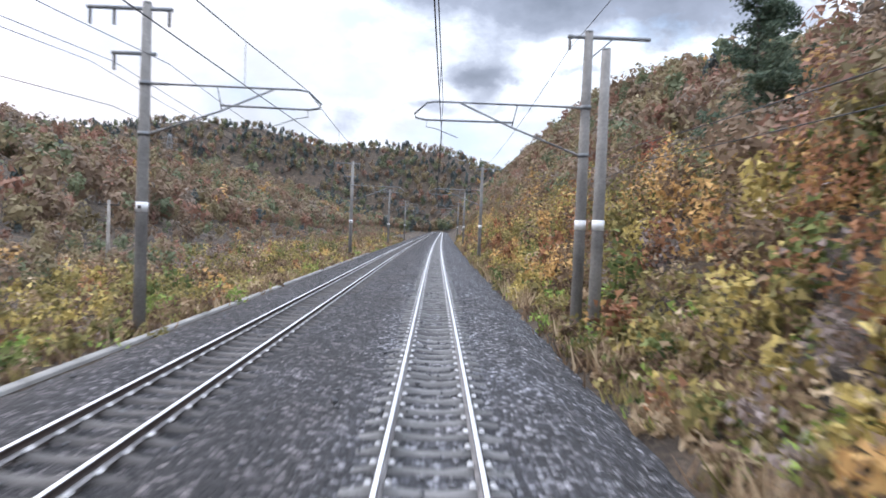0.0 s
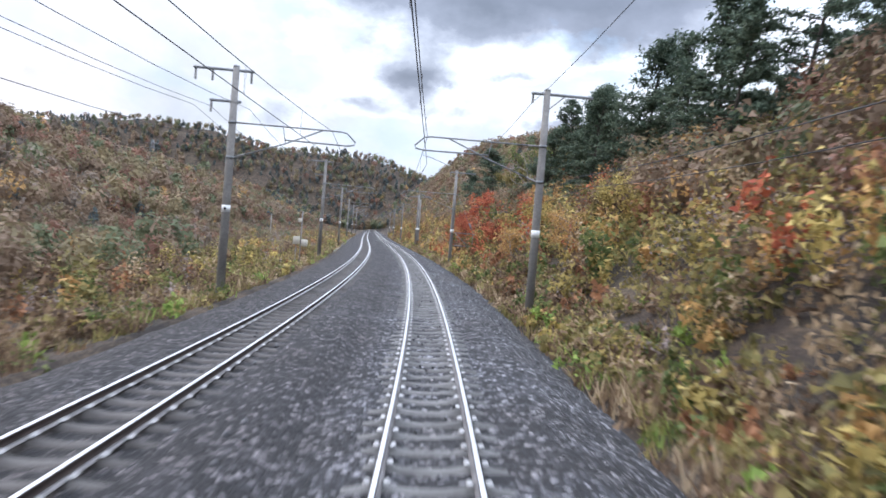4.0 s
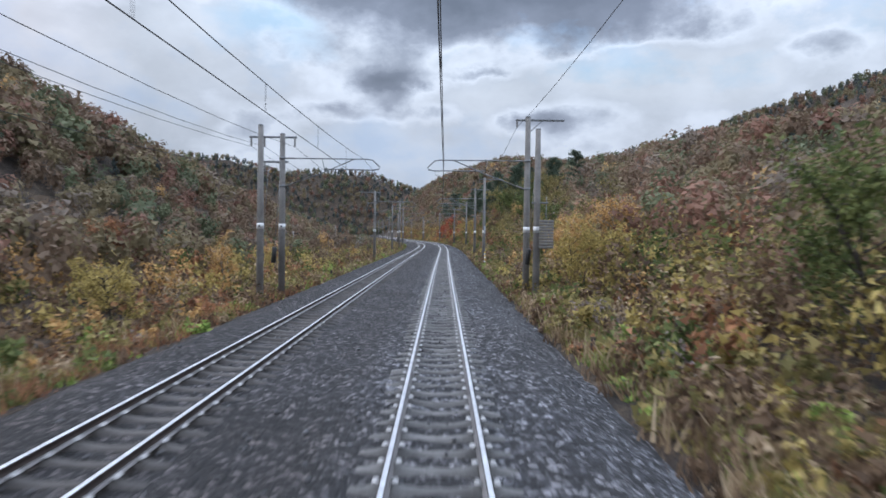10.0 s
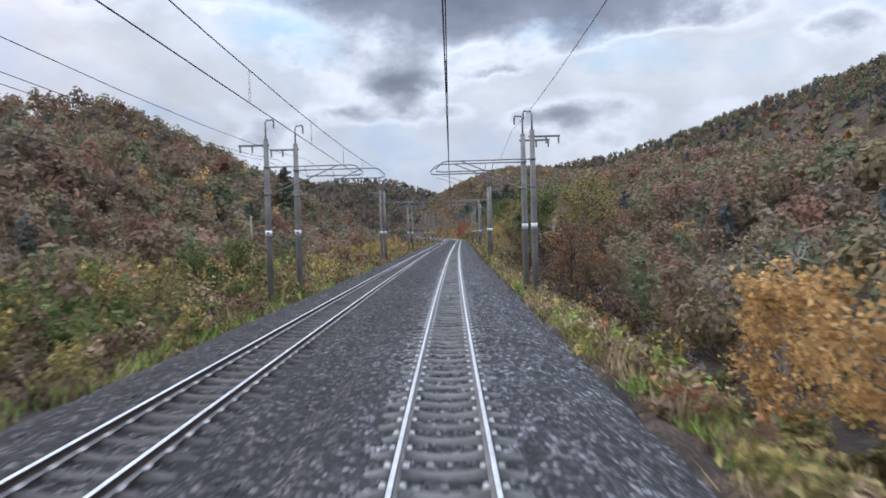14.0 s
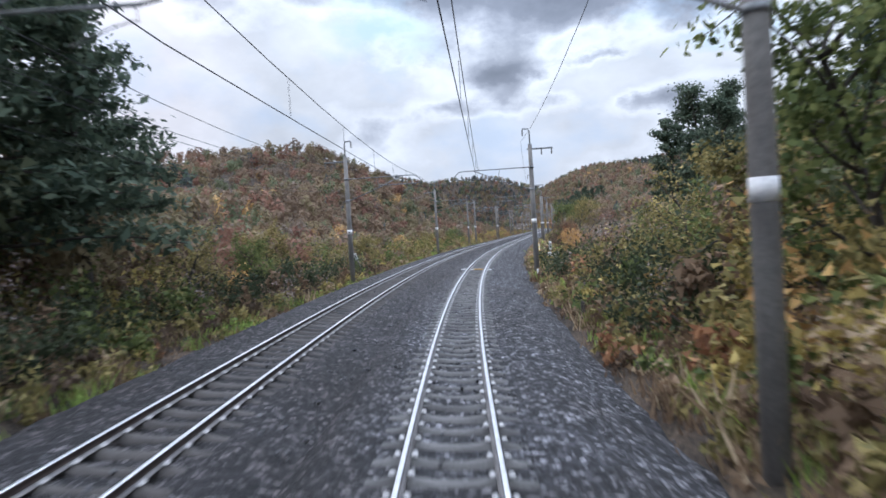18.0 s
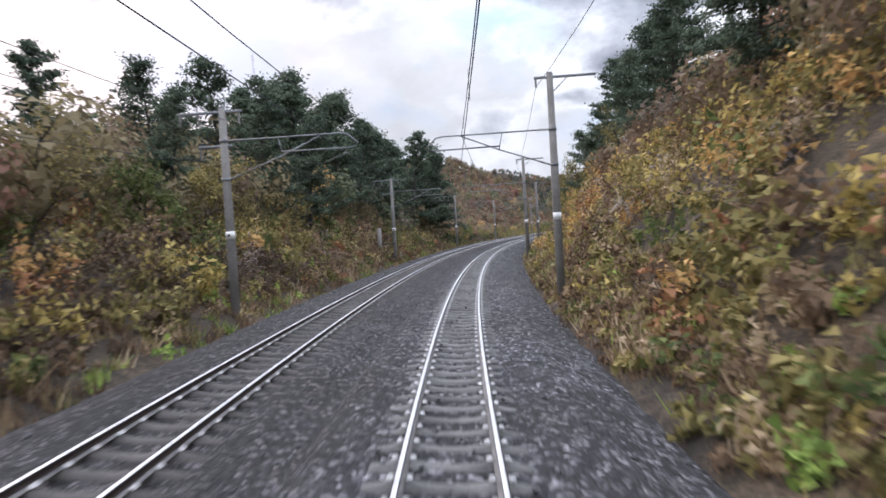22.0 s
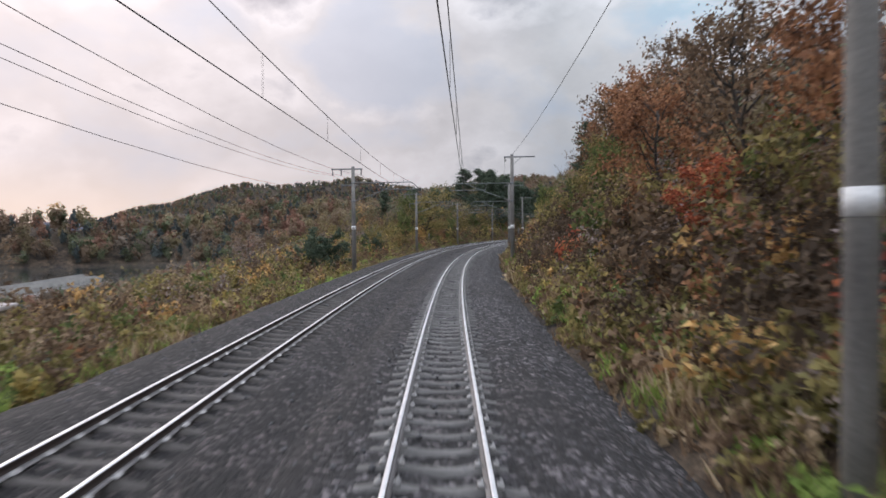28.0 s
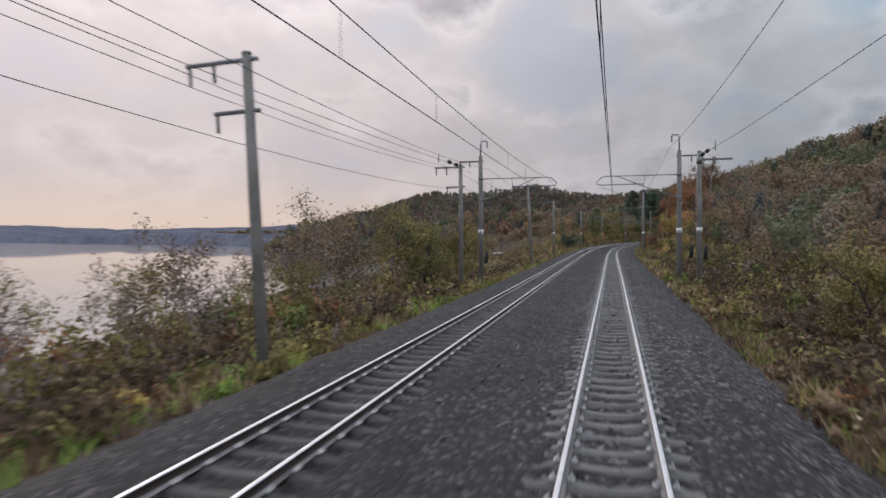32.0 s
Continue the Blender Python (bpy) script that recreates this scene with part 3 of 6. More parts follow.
def build_ground():
    us = np.arange(-420, 861, 2.5)
    lr = np.array([2.9, 3.6, 4.1, 4.8, 5.5, 6.3, 7.2, 8.4, 10, 12, 14, 17, 20, 24, 28, 34, 40, 48, 58, 68, 80])
    ll = -np.array([7.0, 7.7, 8.3, 9, 10, 11.2, 12.6, 14, 16, 18.5, 21.5, 25, 30, 36, 43, 50, 60, 72, 85, 100])
    pieces = []
    for ls, flip in ((lr, False), (ll, True)):
        U, L = np.meshgrid(us, ls, indexing="ij")
        Z = corridor(U, L + np.sign(L) * 1e-3)
        V = at(U.ravel(), L.ravel(), Z.ravel())
        F = grid_faces(len(us), len(ls))
        pieces.append((V, F[:, ::-1] if flip else F))
    # the rest of the country, sunk below the strips along the line
    gx = np.concatenate([np.arange(-4200, -1300, 120), np.arange(-1300, 700, 12.5), np.arange(700, 3000, 150)])
    gy = np.concatenate([np.arange(-3200, -900, 150), np.arange(-900, 1150, 12.5), np.arange(1150, 3600, 150)])
    X, Y = np.meshgrid(gx, gy, indexing="ij")
    x, y = X.ravel(), Y.ravel()
    u, l = near_line(x, y)
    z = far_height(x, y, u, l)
    inside = (u > -420) & (u < 860) & (l < 80) & (l > -100)
    rim = np.minimum(80 - l, l + 100)
    z = np.where(inside, z - np.clip(rim / 6, 0, 1) * 6 - np.where(np.abs(l + 2) < 16, 6, 0), z)
    behind = (np.abs(l) < 30) & (u <= -420) & (u > -470)
    z = np.where(behind, -1.2, z)
    pieces.append((np.stack([x, y, z], -1), grid_faces(len(gx), len(gy))[:, ::-1]))
    V, F = joined(pieces)
    mid_p = V[F].mean(1)
    # far faces take the haze-tinted colour
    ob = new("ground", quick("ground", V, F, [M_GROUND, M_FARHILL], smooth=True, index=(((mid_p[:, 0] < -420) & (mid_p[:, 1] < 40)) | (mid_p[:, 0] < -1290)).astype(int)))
    tagged(ob, "rough autumn ground of soil, leaf litter and dry grass", "ground", kind="structure")


build_ground()

water_mat, wtree, wb = material("lake_water")
wb.inputs["Base Color"].default_value = (0.03, 0.045, 0.05, 1)
wb.inputs["Roughness"].default_value = 0.14
wb.inputs["IOR"].default_value = 1.8
wb.inputs["Coat Weight"].default_value = 0.8
bumped(wtree, wb, place_noise(wtree, 0.9, 5.0), 0.4, 0.2)
gx, gy = np.arange(-3600, 101, 50.0), np.arange(-3000, 1201, 50.0)
X, Y = np.meshgrid(gx, gy, indexing="ij")
lake = new("water", quick("water", np.stack([X.ravel(), Y.ravel(), np.full(X.size, LAKE)], -1), grid_faces(len(gx), len(gy))[:, ::-1], water_mat))
tagged(lake, "pale calm lake reflecting the evening sky", "lake", kind="structure")


# ---------------------------------------------------------------- ballast, sleepers, rails
def sweep(name, us, outline, mats, mid=0.0, closed=False, smooth=True):
    us = np.asarray(us, float)
    pts = list(outline) + ([outline[0]] if closed else [])
    V = np.stack([on_track(us, np.full(us.shape, l), np.full(us.shape, z), mid) for l, z in pts], 1).reshape(-1, 3)
    return quick(name, V, grid_faces(len(us), len(pts)), mats, smooth=smooth)


def build_ballast():
    us = np.arange(-420, 861, 0.8)
    ls = np.array([-8.1, -7.7, -7.2, -6.7, -6.25, -5.9, -5.5, -5.1, -4.7, -4.2, -3.7, -3.3, -2.9, -2.5, -2.1, -1.7, -1.3, -.9, -.45, 0, .45, .9, 1.3, 1.7, 2.05, 2.5, 2.95, 3.4, 3.9])
    hs = np.array([-.95, -.74, -.52, -.32, -.19, -.17, -.18, -.22, -.23, -.24, -.23, -.22, -.18, -.2, -.24, -.2, -.18, -.22, -.23, -.24, -.23, -.22, -.17, -.17, -.2, -.36, -.55, -.73, -.95])
    U, L = np.meshgrid(us, ls, indexing="ij")
    x, y, a, c = along(U)
    H = hs + 0.035 * lumps(U * 1.0, L, 0.55, 0.7) * (np.abs(L) > 1.4)
    H = H + 0.02 * np.random.default_rng(3).normal(size=U.shape)
    mid = np.clip((L - LEFT / 2) * 4, -1, 1)
    own = np.where(L > LEFT / 2, L, L - LEFT)
    tilt = np.sin(c) * np.clip(own, -1.9, 1.9)
    tilt = tilt + track_lift(U) * np.clip((-2.1 - L) / .8, 0, 1)
    V = np.stack([x + L * np.cos(a), y + L * np.sin(a), H + tilt], -1).reshape(-1, 3)
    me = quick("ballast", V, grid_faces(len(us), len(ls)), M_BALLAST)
    stone_tone = np.interp(L + .25 * lumps(U, L, 3.0, 1.0), [-8, -6.4, -5.4, -3, -1.6, -.9], [1, .95, .75, .75, .7, 0])
    me.attributes.new("stone_tone", "FLOAT", "POINT").data.foreach_set("value", stone_tone.ravel().astype(np.float32))
    ob = new("ballast", me)
    tagged(ob, "grey crushed stone ballast bed under both tracks", "ballast", kind="structure")


build_ballast()

RAIL_OUT = [(-.055, -.155), (-.055, -.145), (-.012, -.125), (-.010, -.045), (-.031, -.036), (-.032, -.008)]
RAIL_FULL = RAIL_OUT + [(-l, z) for l, z in RAIL_OUT[::-1]]
FOOT = [(-.068, -.15), (-.066, -.1405), (-.014, -.1195), (.014, -.1195), (.066, -.1405), (.068, -.15)]
HEAD = [(-.0325, -.012), (-.030, -.003), (-.022, .0008), (.022, .0008), (.030, -.003), (.0325, -.012)]
US = np.concatenate([np.arange(-420, 861, 2.0)])
TRACKS = {}
for mid, text in ((0.0, "track that the train runs on, polished rails on concrete sleepers"), (LEFT, "parallel second track with polished rails on concrete sleepers")):
    tr = thing("railway_track", text, "railway track", "pair of tracks")
    TRACKS[mid] = tr
    for g in (-.566, .566):
        r = part("rail", sweep("rail", US, [(mid + g + l, z) for l, z in RAIL_FULL], M_RAIL, mid), tr, "rust-brown steel rail")
        part("rail_foot", sweep("rail_foot", US, [(mid + g + l, z) for l, z in FOOT], M_FOOT, mid), r, "rail foot with sky light in its pale colour")
        part("rail_head", sweep("rail_head", US, [(mid + g + l, z) for l, z in HEAD], M_RAILTOP, mid), r, "bright worn running surface")

def sleeper_arrays():
    """One prestressed sleeper with sloped ends and two rail seats, lengthwise along x."""
    xs = [-1.0, -.985, -.8, -.68, -.45, -.32, -.15, .15, .32, .45, .68, .8, .985, 1.0]
    tops = [-.26, -.212, -.188, -.157, -.157, -.183, -.203, -.203, -.183, -.157, -.157, -.188, -.212, -.26]
    V = []
    for x, z in zip(xs, tops):
        V += [(x, -.115, -.30), (x, -.08, z), (x, .08, z), (x, .115, -.30)]
    return np.array(V, float), grid_faces(len(xs), 4)


def fastener_arrays():
    """Plain rail clips for the far stretches."""
    out = []
    for g in (-.566, .566):
        for s in (-1, 1):
            x, ring = g + s * .105, []
            for d, z in ((.05, -.17), (.045, -.11), (.02, -.075)):
                ring += [(x - d, -d, z), (x + d, -d, z), (x + d, d, z), (x - d, d, z)]
            F = [(0, 1, 5, 4), (1, 2, 6, 5), (2, 3, 7, 6), (3, 0, 4, 7), (4, 5, 9, 8), (5, 6, 10, 9), (6, 7, 11, 10), (7, 4, 8, 11), (8, 9, 10, 11)][4:]
            out.append((np.array(ring, float), np.array(F)))
    return joined(out)


def clip_arrays():
    return joined([box_arrays(-.045, -.05, -.165, .045, .05, -.105, .012), tube_arrays([(.01, 0, -.12), (.01, 0, -.065)], .018, 6)])


SLEEPER_MESH = {0.0: quick("sleeper", *sleeper_arrays(), M_SLEEPER), LEFT: quick("sleeper", *sleeper_arrays(), M_SLEEPER_OLD)}
CLIP_MESH = quick("rail_clip", *clip_arrays(), M_CLIP)


def track_matrix(u, mid):
    p, q = on_track(np.array([u, u]), np.array([mid, mid + 1.0]), np.array([0.0, 0.0]), mid)
    ex = Vector(q - p).normalized()
    x, y, a, c = along(u)
    ey = Vector((-math.sin(a), math.cos(a), 0))
    ez = ex.cross(ey)
    m = Matrix((ex, ey, ez)).transposed().to_4x4()
    m.translation = Vector(p)
    return m


def posed(arr, m):
    M = np.array(m)
    return arr @ M[:3, :3].T + M[:3, 3]


PITCH = 0.65
sv, sf = sleeper_arrays()
fv, ff = fastener_arrays()
for mid, lo in ((0.0, 575.0), (LEFT, 575.0)):
    rest_s, rest_f = [], []
    for k in range(int(1180 / PITCH)):
        u = -405 + k * PITCH
        m = track_matrix(u, mid)
        if lo <= u < lo + 190:
            s = part("sleeper", SLEEPER_MESH[mid], TRACKS[mid], m=m)
            if mid == 0.0:
                for g in (-.67, -.462, .462, .67):
                    part("rail_clip", CLIP_MESH, s, m=Matrix.Translation((g, 0, 0)))
            else:
                rest_f.append((posed(fv, m), ff))
        else:
            rest_s.append((posed(sv, m), sf))
            rest_f.append((posed(fv, m), ff))
    tagged(part("sleeper_run", quick("sleeper_run", *joined(rest_s), M_SLEEPER if mid == 0.0 else M_SLEEPER_OLD), TRACKS[mid]), kind="stuff")
    tagged(part("clip_run", quick("clip_run", *joined(rest_f), M_CLIP), TRACKS[mid]), kind="stuff")


# ---------------------------------------------------------------- poles and overhead line
def insulator(points, r=.055):
    """A ribbed porcelain rod."""
    P = np.asarray(points, float)
    n = 17
    f = np.linspace(0, 1, n)[:, None]
    rad = np.where(np.arange(n) % 2 == 0, r * .5, r)
    return tube_arrays(P[0] + (P[1] - P[0]) * f, rad, 8)


def cantilever(parent, reach):
    """Bracket of steel tubes that holds the wires, reaching along +x from the pole."""
    b = part("cantilever", tube("cantilever", [(.6, 0, 6.5), (reach - .4, 0, 6.5), (reach - .12, 0, 6.45), (reach + .25, 0, 6.1), (reach + .2, 0, 5.98), (reach - .1, 0, 5.93), (2.2, 0, 5.95)], .032, M_STEEL), parent)
    part("diagonal_tube", tube("diagonal_tube", [(.55, 0, 5.18), (2.2, 0, 5.78), (reach - 1.1, 0, 6.5)], .03, M_STEEL), b)
    part("strut", tube("strut", [(2.1, 0, 6.5), (2.25, 0, 5.8)], .018, M_STEEL), b)
    part("insulator", quick("insulator", *insulator([(.14, 0, 6.5), (.62, 0, 6.5)]), M_INSUL, smooth=True), b)
    part("insulator", quick("insulator", *insulator([(.14, 0, 5.03), (.57, 0, 5.19)]), M_INSUL, smooth=True), b)
    part("steady_arm", tube("steady_arm", [(reach - .15, 0, 5.93), (reach - .12, 0, 5.72), (reach - .45, 0, 5.66), (reach - 1.1, 0, 5.42)], .014, M_STEEL, 6), b)
    return b


def hanger(x, z, drop=.45):
    return insulator([(x, 0, z), (x, 0, z - drop)], .06)


def line_pole(style, reach, high):
    """A spun concrete pole; +x points to the track."""
    text = {"arms": "tall grey concrete catenary pole with crossarms and a track bracket", "hook": "grey concrete catenary pole with a hooked steel top pipe",
            "plain": "bare grey concrete support pole beside a catenary pole", "feeder": "pale concrete power pole carrying stacked crossarms", "strain": "thick concrete anchor pole with a crossarm held by a brace",
            "tee": "grey concrete catenary pole with one long top crossarm"}[style]
    p = thing("catenary_pole" if style != "feeder" else "power_pole", text, "utility pole", "poles along the railway")
    part("shaft", tube("shaft", [(0, 0, -2.6), (0, 0, high * .5), (0, 0, high)], [.185, .165, .13] if style != "feeder" else [.165, .15, .12], M_TROUGH if style == "feeder" else M_POLE, 14), p)
    part("cap", tube("cap", [(0, 0, high - .01), (0, 0, high + .05)], [.135, .12], M_STEEL, 12), p)
    if style != "feeder":
        band = part("number_plate_band", tube("number_plate_band", [(0, 0, 2.74), (0, 0, 3.04)], [.178, .176], M_WHITE, 14), p, "white number band")
        part("marking", box("marking", -.05, -.186, 2.84, .05, -.178, 2.94, M_BLACK, .002), band)
    for z in (6.5, 5.03):
        if style in ("arms", "hook", "tee"):
            part("clamp", tube("clamp", [(0, 0, z - .06), (0, 0, z + .06)], .175, M_STEEL, 12), p)
    if style in ("arms", "feeder"):
        top, low = (high - .15, high - 1.45)
        a = part("crossarm", box("crossarm", -1.75, -.05, top - .05, .75 if style == "arms" else .3, .05, top + .05, M_STEEL, .01), p)
        for x in (-1.65, -.95, .65) if style == "arms" else (-1.65, -.95):
            part("insulator", quick("insulator", *hanger(x, top - .05), M_INSUL, smooth=True), a)
        a = part("crossarm", box("crossarm", -1.0, -.05, low - .05, .3, .05, low + .05, M_STEEL, .01), p)
        part("insulator", quick("insulator", *hanger(-.92, low - .05), M_INSUL, smooth=True), a)
    if style == "tee":
        a = part("crossarm", box("crossarm", -1.9, -.05, high - .2, .65, .05, high - .1, M_STEEL, .01), p)
        part("brace", tube("brace", [(-.12, 0, high - .75), (-.75, 0, high - .17)], .022, M_STEEL, 6), a)
        for x in (.58,):
            part("insulator", quick("insulator", *hanger(x, high - .2, .35), M_INSUL, smooth=True), a)
    if style == "strain":
        a = part("crossarm", box("crossarm", -1.9, -.06, high - .55, .1, .06, high - .43, M_STEEL, .01), p)
        part("brace", tube("brace", [(-.14, 0, high - 1.35), (-1.0, 0, high - .55)], .025, M_STEEL, 6), a)
        part("step_bolt", tube("step_bolt", [(-.3, 0, 3.8), (.3, 0, 3.8)], .03, M_STEEL, 6), p)
        part("collar", tube("collar", [(0, 0, high - .75), (0, 0, high - .35)], .17, M_STEEL, 12), p)
    if style == "hook":
        a = part("top_pipe", tube("top_pipe", [(0, 0, high - .5), (0, 0, high + .9), (.06, 0, high + 1.05), (.42, 0, high + 1.08), (.46, 0, high + .95)], .05, M_STEEL, 8), p)
        part("insulator", quick("insulator", *hanger(.46, high + .95, .35), M_INSUL, smooth=True), a)
        a = part("crossarm", box("crossarm", -1.5, -.05, high - .35, .2, .05, high - .25, M_STEEL, .01), p)
        for x in (-1.42, -.75):
            part("insulator", quick("insulator", *hanger(x, high - .35, .35), M_INSUL, smooth=True), a)
    if style in ("arms", "hook", "tee"):
        cantilever(p, reach)
    return p


def stand(u, l, toward):
    x, y, a, c = along(u)
    m = Matrix.Translation((x + l * math.cos(a), y + l * math.sin(a), 0.0))
    return m @ pose(0, 0, 0, 0, 0, math.degrees(a) + (180 if toward < 0 else 0))


RIGHT_POLES = [(-166, 4.3), (-117, 4.3), (-68, 4.3), (-21, 4.4), (29.3, 4.34), (68.5, 4.4), (107.4, 4.5), (147.2, 4.2), (165, 4.46), (204.2, 4.44), (252.2, 4.3), (297.1, 4.25),
               (341, 4.2), (384.5, 3.95), (422.4, 3.92), (461.8, 3.76), (497.4, 4.0), (538.8, 3.76), (576.8, 4.0), (613.5, 4.31), (663.4, 4.32), (720.5, 4.21)]
LEFT_POLES = [(-166, -8.6), (-117, -8.6), (-68, -8.6), (-20.1, -8.7), (28.3, -8.54), (67.5, -8.5), (107.3, -8.49), (155.7, -8.59), (204.1, -8.49), (251.6, -8.46), (296.2, -8.79),
              (341, -8.6), (384.8, -8.6), (421.5, -8.7), (461.5, -8.91), (500.4, -8.8), (540.2, -8.61), (578, -8.6), (616.2, -8.47), (663.1, -8.69), (721.1, -8.72)]
HOOKS = (251.6, 252.2, 296.2, 297.1, 341, 384.5, 384.8, 720.5, 721.1)
made = {}
for rows, toward in ((RIGHT_POLES, -1), (LEFT_POLES, 1)):
    for u, l in rows:
        style = "hook" if u in HOOKS else ("tee" if toward < 0 else "arms")
        key = (style, toward, style == "arms" and u < 150)
        m = stand(u, l, toward)
        if key not in made:
            made[key] = line_pole(style, 5.0 if toward < 0 else 4.9, {"tee": 8.8, "arms": 8.8 if key[2] else 7.75, "hook": 8.0}[style])
            made[key].matrix_basis = m
        else:
            copy_thing(made[key], m)
TWINS = [(-19.6, 4.62, "plain"), (205.9, 4.75, "plain"), (254.3, 4.5, "hook"), (298.6, 4.6, "hook"), (722.5, 5.2, "strain"),
         (107.9, -9.9, "plain"), (206.1, -9.1, "plain"), (253.8, -8.7, "hook"), (298.4, -9.9, "hook"), (723, -9.7, "feeder"), (691.6, -8.64, "feeder"), (751.3, -8.66, "feeder")]
for u, l, style in TWINS:
    toward = -1 if l > 0 else 1
    key = (style, toward)
    m = stand(u, l, toward) @ pose(0, 0, 0, 0, -2.6 if style == "feeder" and u != 723 else 0, 0) @ Matrix.Diagonal((1, 1, 1.13 if u == 691.6 else 1, 1))
    if key not in made:
        made[key] = line_pole(style, 5.0, {"plain": 7.9, "hook": 8.0, "feeder": 7.3, "strain": 7.7}[style])
        made[key].matrix_basis = m
    else:
        copy_thing(made[key], m)


def span_points(a, b, sag, n=9):
    f = np.linspace(0, 1, n)[:, None]
    P = a + (b - a) * f
    P[:, 2:] -= 4 * sag * f * (1 - f)
    return P


def wire_run(stations, offset, height, sag, radius, stagger=0.0, canted=False):
    """One wire hung from station to station: arrays of a thin tube."""
    pts = [at(u, l + offset + stagger * (1 if k % 2 else -1) - (height * math.sin(float(along(u)[3])) if canted else 0), height) for k, (u, l) in enumerate(stations)]
    runs = [span_points(a, b, sag)[:-1] for a, b in zip(pts[:-1], pts[1:])] + [pts[-1][None, :]]
    return tube_arrays(np.concatenate(runs), radius, 5)


WIRE = .011
for rows, sign, mid in ((RIGHT_POLES, -1, 0.0), (LEFT_POLES, 1, LEFT)):
    # the wires end past the last pole, at a pole out of sight
    ends = rows + [(rows[-1][0] + 48, rows[-1][1]), (rows[-1][0] + 96, rows[-1][1])]
    line = thing("overhead_contact_line", "thin dark catenary wires with droppers above the track", "overhead wire", "wires over the tracks")
    centre = [(u, mid) for u, l in ends]
    part("messenger_wire", quick("messenger_wire", *wire_run(centre, 0.1 * sign, 6.5, .5, WIRE, .12, True), M_DARK), line)
    part("contact_wire", quick("contact_wire", *wire_run(centre, 0.1 * sign, 5.4, .03, WIRE, .12, True), M_DARK), line)
    for k, ((ua, la), (ub, lb)) in enumerate(zip(centre[:-1], centre[1:])):
        sa, sb = (.12 if k % 2 else -.12), (-.12 if k % 2 else .12)
        pa, pb = at(ua, la + .1 * sign + sa - 5.9 * math.sin(float(along(ua)[3])), 0.0), at(ub, lb + .1 * sign + sb - 5.9 * math.sin(float(along(ub)[3])), 0.0)
        n = max(4, int((ub - ua) / 6))
        for i in range(1, n):
            f = i / n
            q = pa + (pb - pa) * f
            part("dropper", tube("dropper", [q + (0, 0, 5.4 - .12 * f * (1 - f)), q + (0, 0, 6.5 - 2.0 * f * (1 - f))], .006, M_DARK, 4), line)
    feed = thing("feeder_line", "thin power wires strung along the pole tops", "overhead wire", "wires over the tracks")
    if sign > 0:
        for off, z in ((-1.65, 7.1), (-.95, 7.1), (.65, 7.1), (-.92, 5.8)):
            part("feeder_wire", quick("feeder_wire", *wire_run(ends, off, z, .7, .010), M_DARK), feed)
    else:
        part("feeder_wire", quick("feeder_wire", *wire_run(ends, -.6, 8.25, .6, .010), M_DARK), feed)
        part("feeder_wire", quick("feeder_wire", *wire_run([(u, l) for u, l in ends if u < 200], 1.6, 5.4, .5, .012), M_DARK), feed)
        part("feeder_wire", quick("feeder_wire", *wire_run([(u, l) for u, l in ends if u < 200], 2.0, 5.0, .5, .012), M_DARK), feed)


# ---------------------------------------------------------------- plants
def unit(v):
    return v / (np.linalg.norm(v, axis=-1, keepdims=True) + 1e-9)


def leaf_faces(centres, size, rng, corners=3, up=0.0, long=1.4, out=None, loose=.6):
    """Leaf blades with three or four corners, turned at random about their places, or facing outwards from their crown."""
    n = len(centres)
    if out is None:
        a = rng.normal(size=(n, 3))
        a[:, 2] += up
        a = unit(a)
        b = unit(np.cross(a, rng.normal(size=(n, 3))))
    else:
        face = unit(out + rng.normal(size=(n, 3)) * loose)
        a = unit(np.cross(face, rng.normal(size=(n, 3))))
        b = np.cross(face, a)
    s = np.broadcast_to(np.asarray(size, float), (n,))[:, None] * rng.uniform(.6, 1.35, (n, 1)) * .5
    a, b = a * s * long, b * s
    if corners == 3:
        return np.stack([centres - a + b * .8, centres + a, centres - a * .7 - b], 1).reshape(-1, 3)
    return np.stack([centres - a, centres + b * .9 - a * .1, centres + a, centres - b * .9 + a * .05], 1).reshape(-1, 3)


def blades(V, corners):
    return np.arange(len(V)).reshape(-1, corners)


def shrub_cloud(n, rng, lobes=9):
    """Leaf places of a bush of unit radius and height: several lobes, thick at their rims, with stray shoots."""
    c = np.stack([rng.uniform(-.62, .62, lobes), rng.uniform(-.62, .62, lobes), rng.uniform(.15, .8, lobes)], -1)
    r = rng.uniform(.2, .42, lobes)
    k = rng.integers(0, lobes, n)
    away = unit(rng.normal(size=(n, 3)))
    P = c[k] + away * (r[k][:, None] * rng.uniform(.4, 1.1, (n, 1)))
    shoot = rng.random(n) < .12
    P[shoot] = P[shoot] * (1.05, 1.05, 1.25)
    P[:, 2] = np.abs(P[:, 2])
    return P, unit(away + (c[k] - (0, 0, .3)) * .9 + (0, 0, .25))


SHRUBS = [shrub_cloud(230, np.random.default_rng(40 + i)) for i in range(7)]


def turned(P, a):
    return np.stack([P[:, 0] * np.cos(a) - P[:, 1] * np.sin(a), P[:, 0] * np.sin(a) + P[:, 1] * np.cos(a), P[:, 2]], -1)


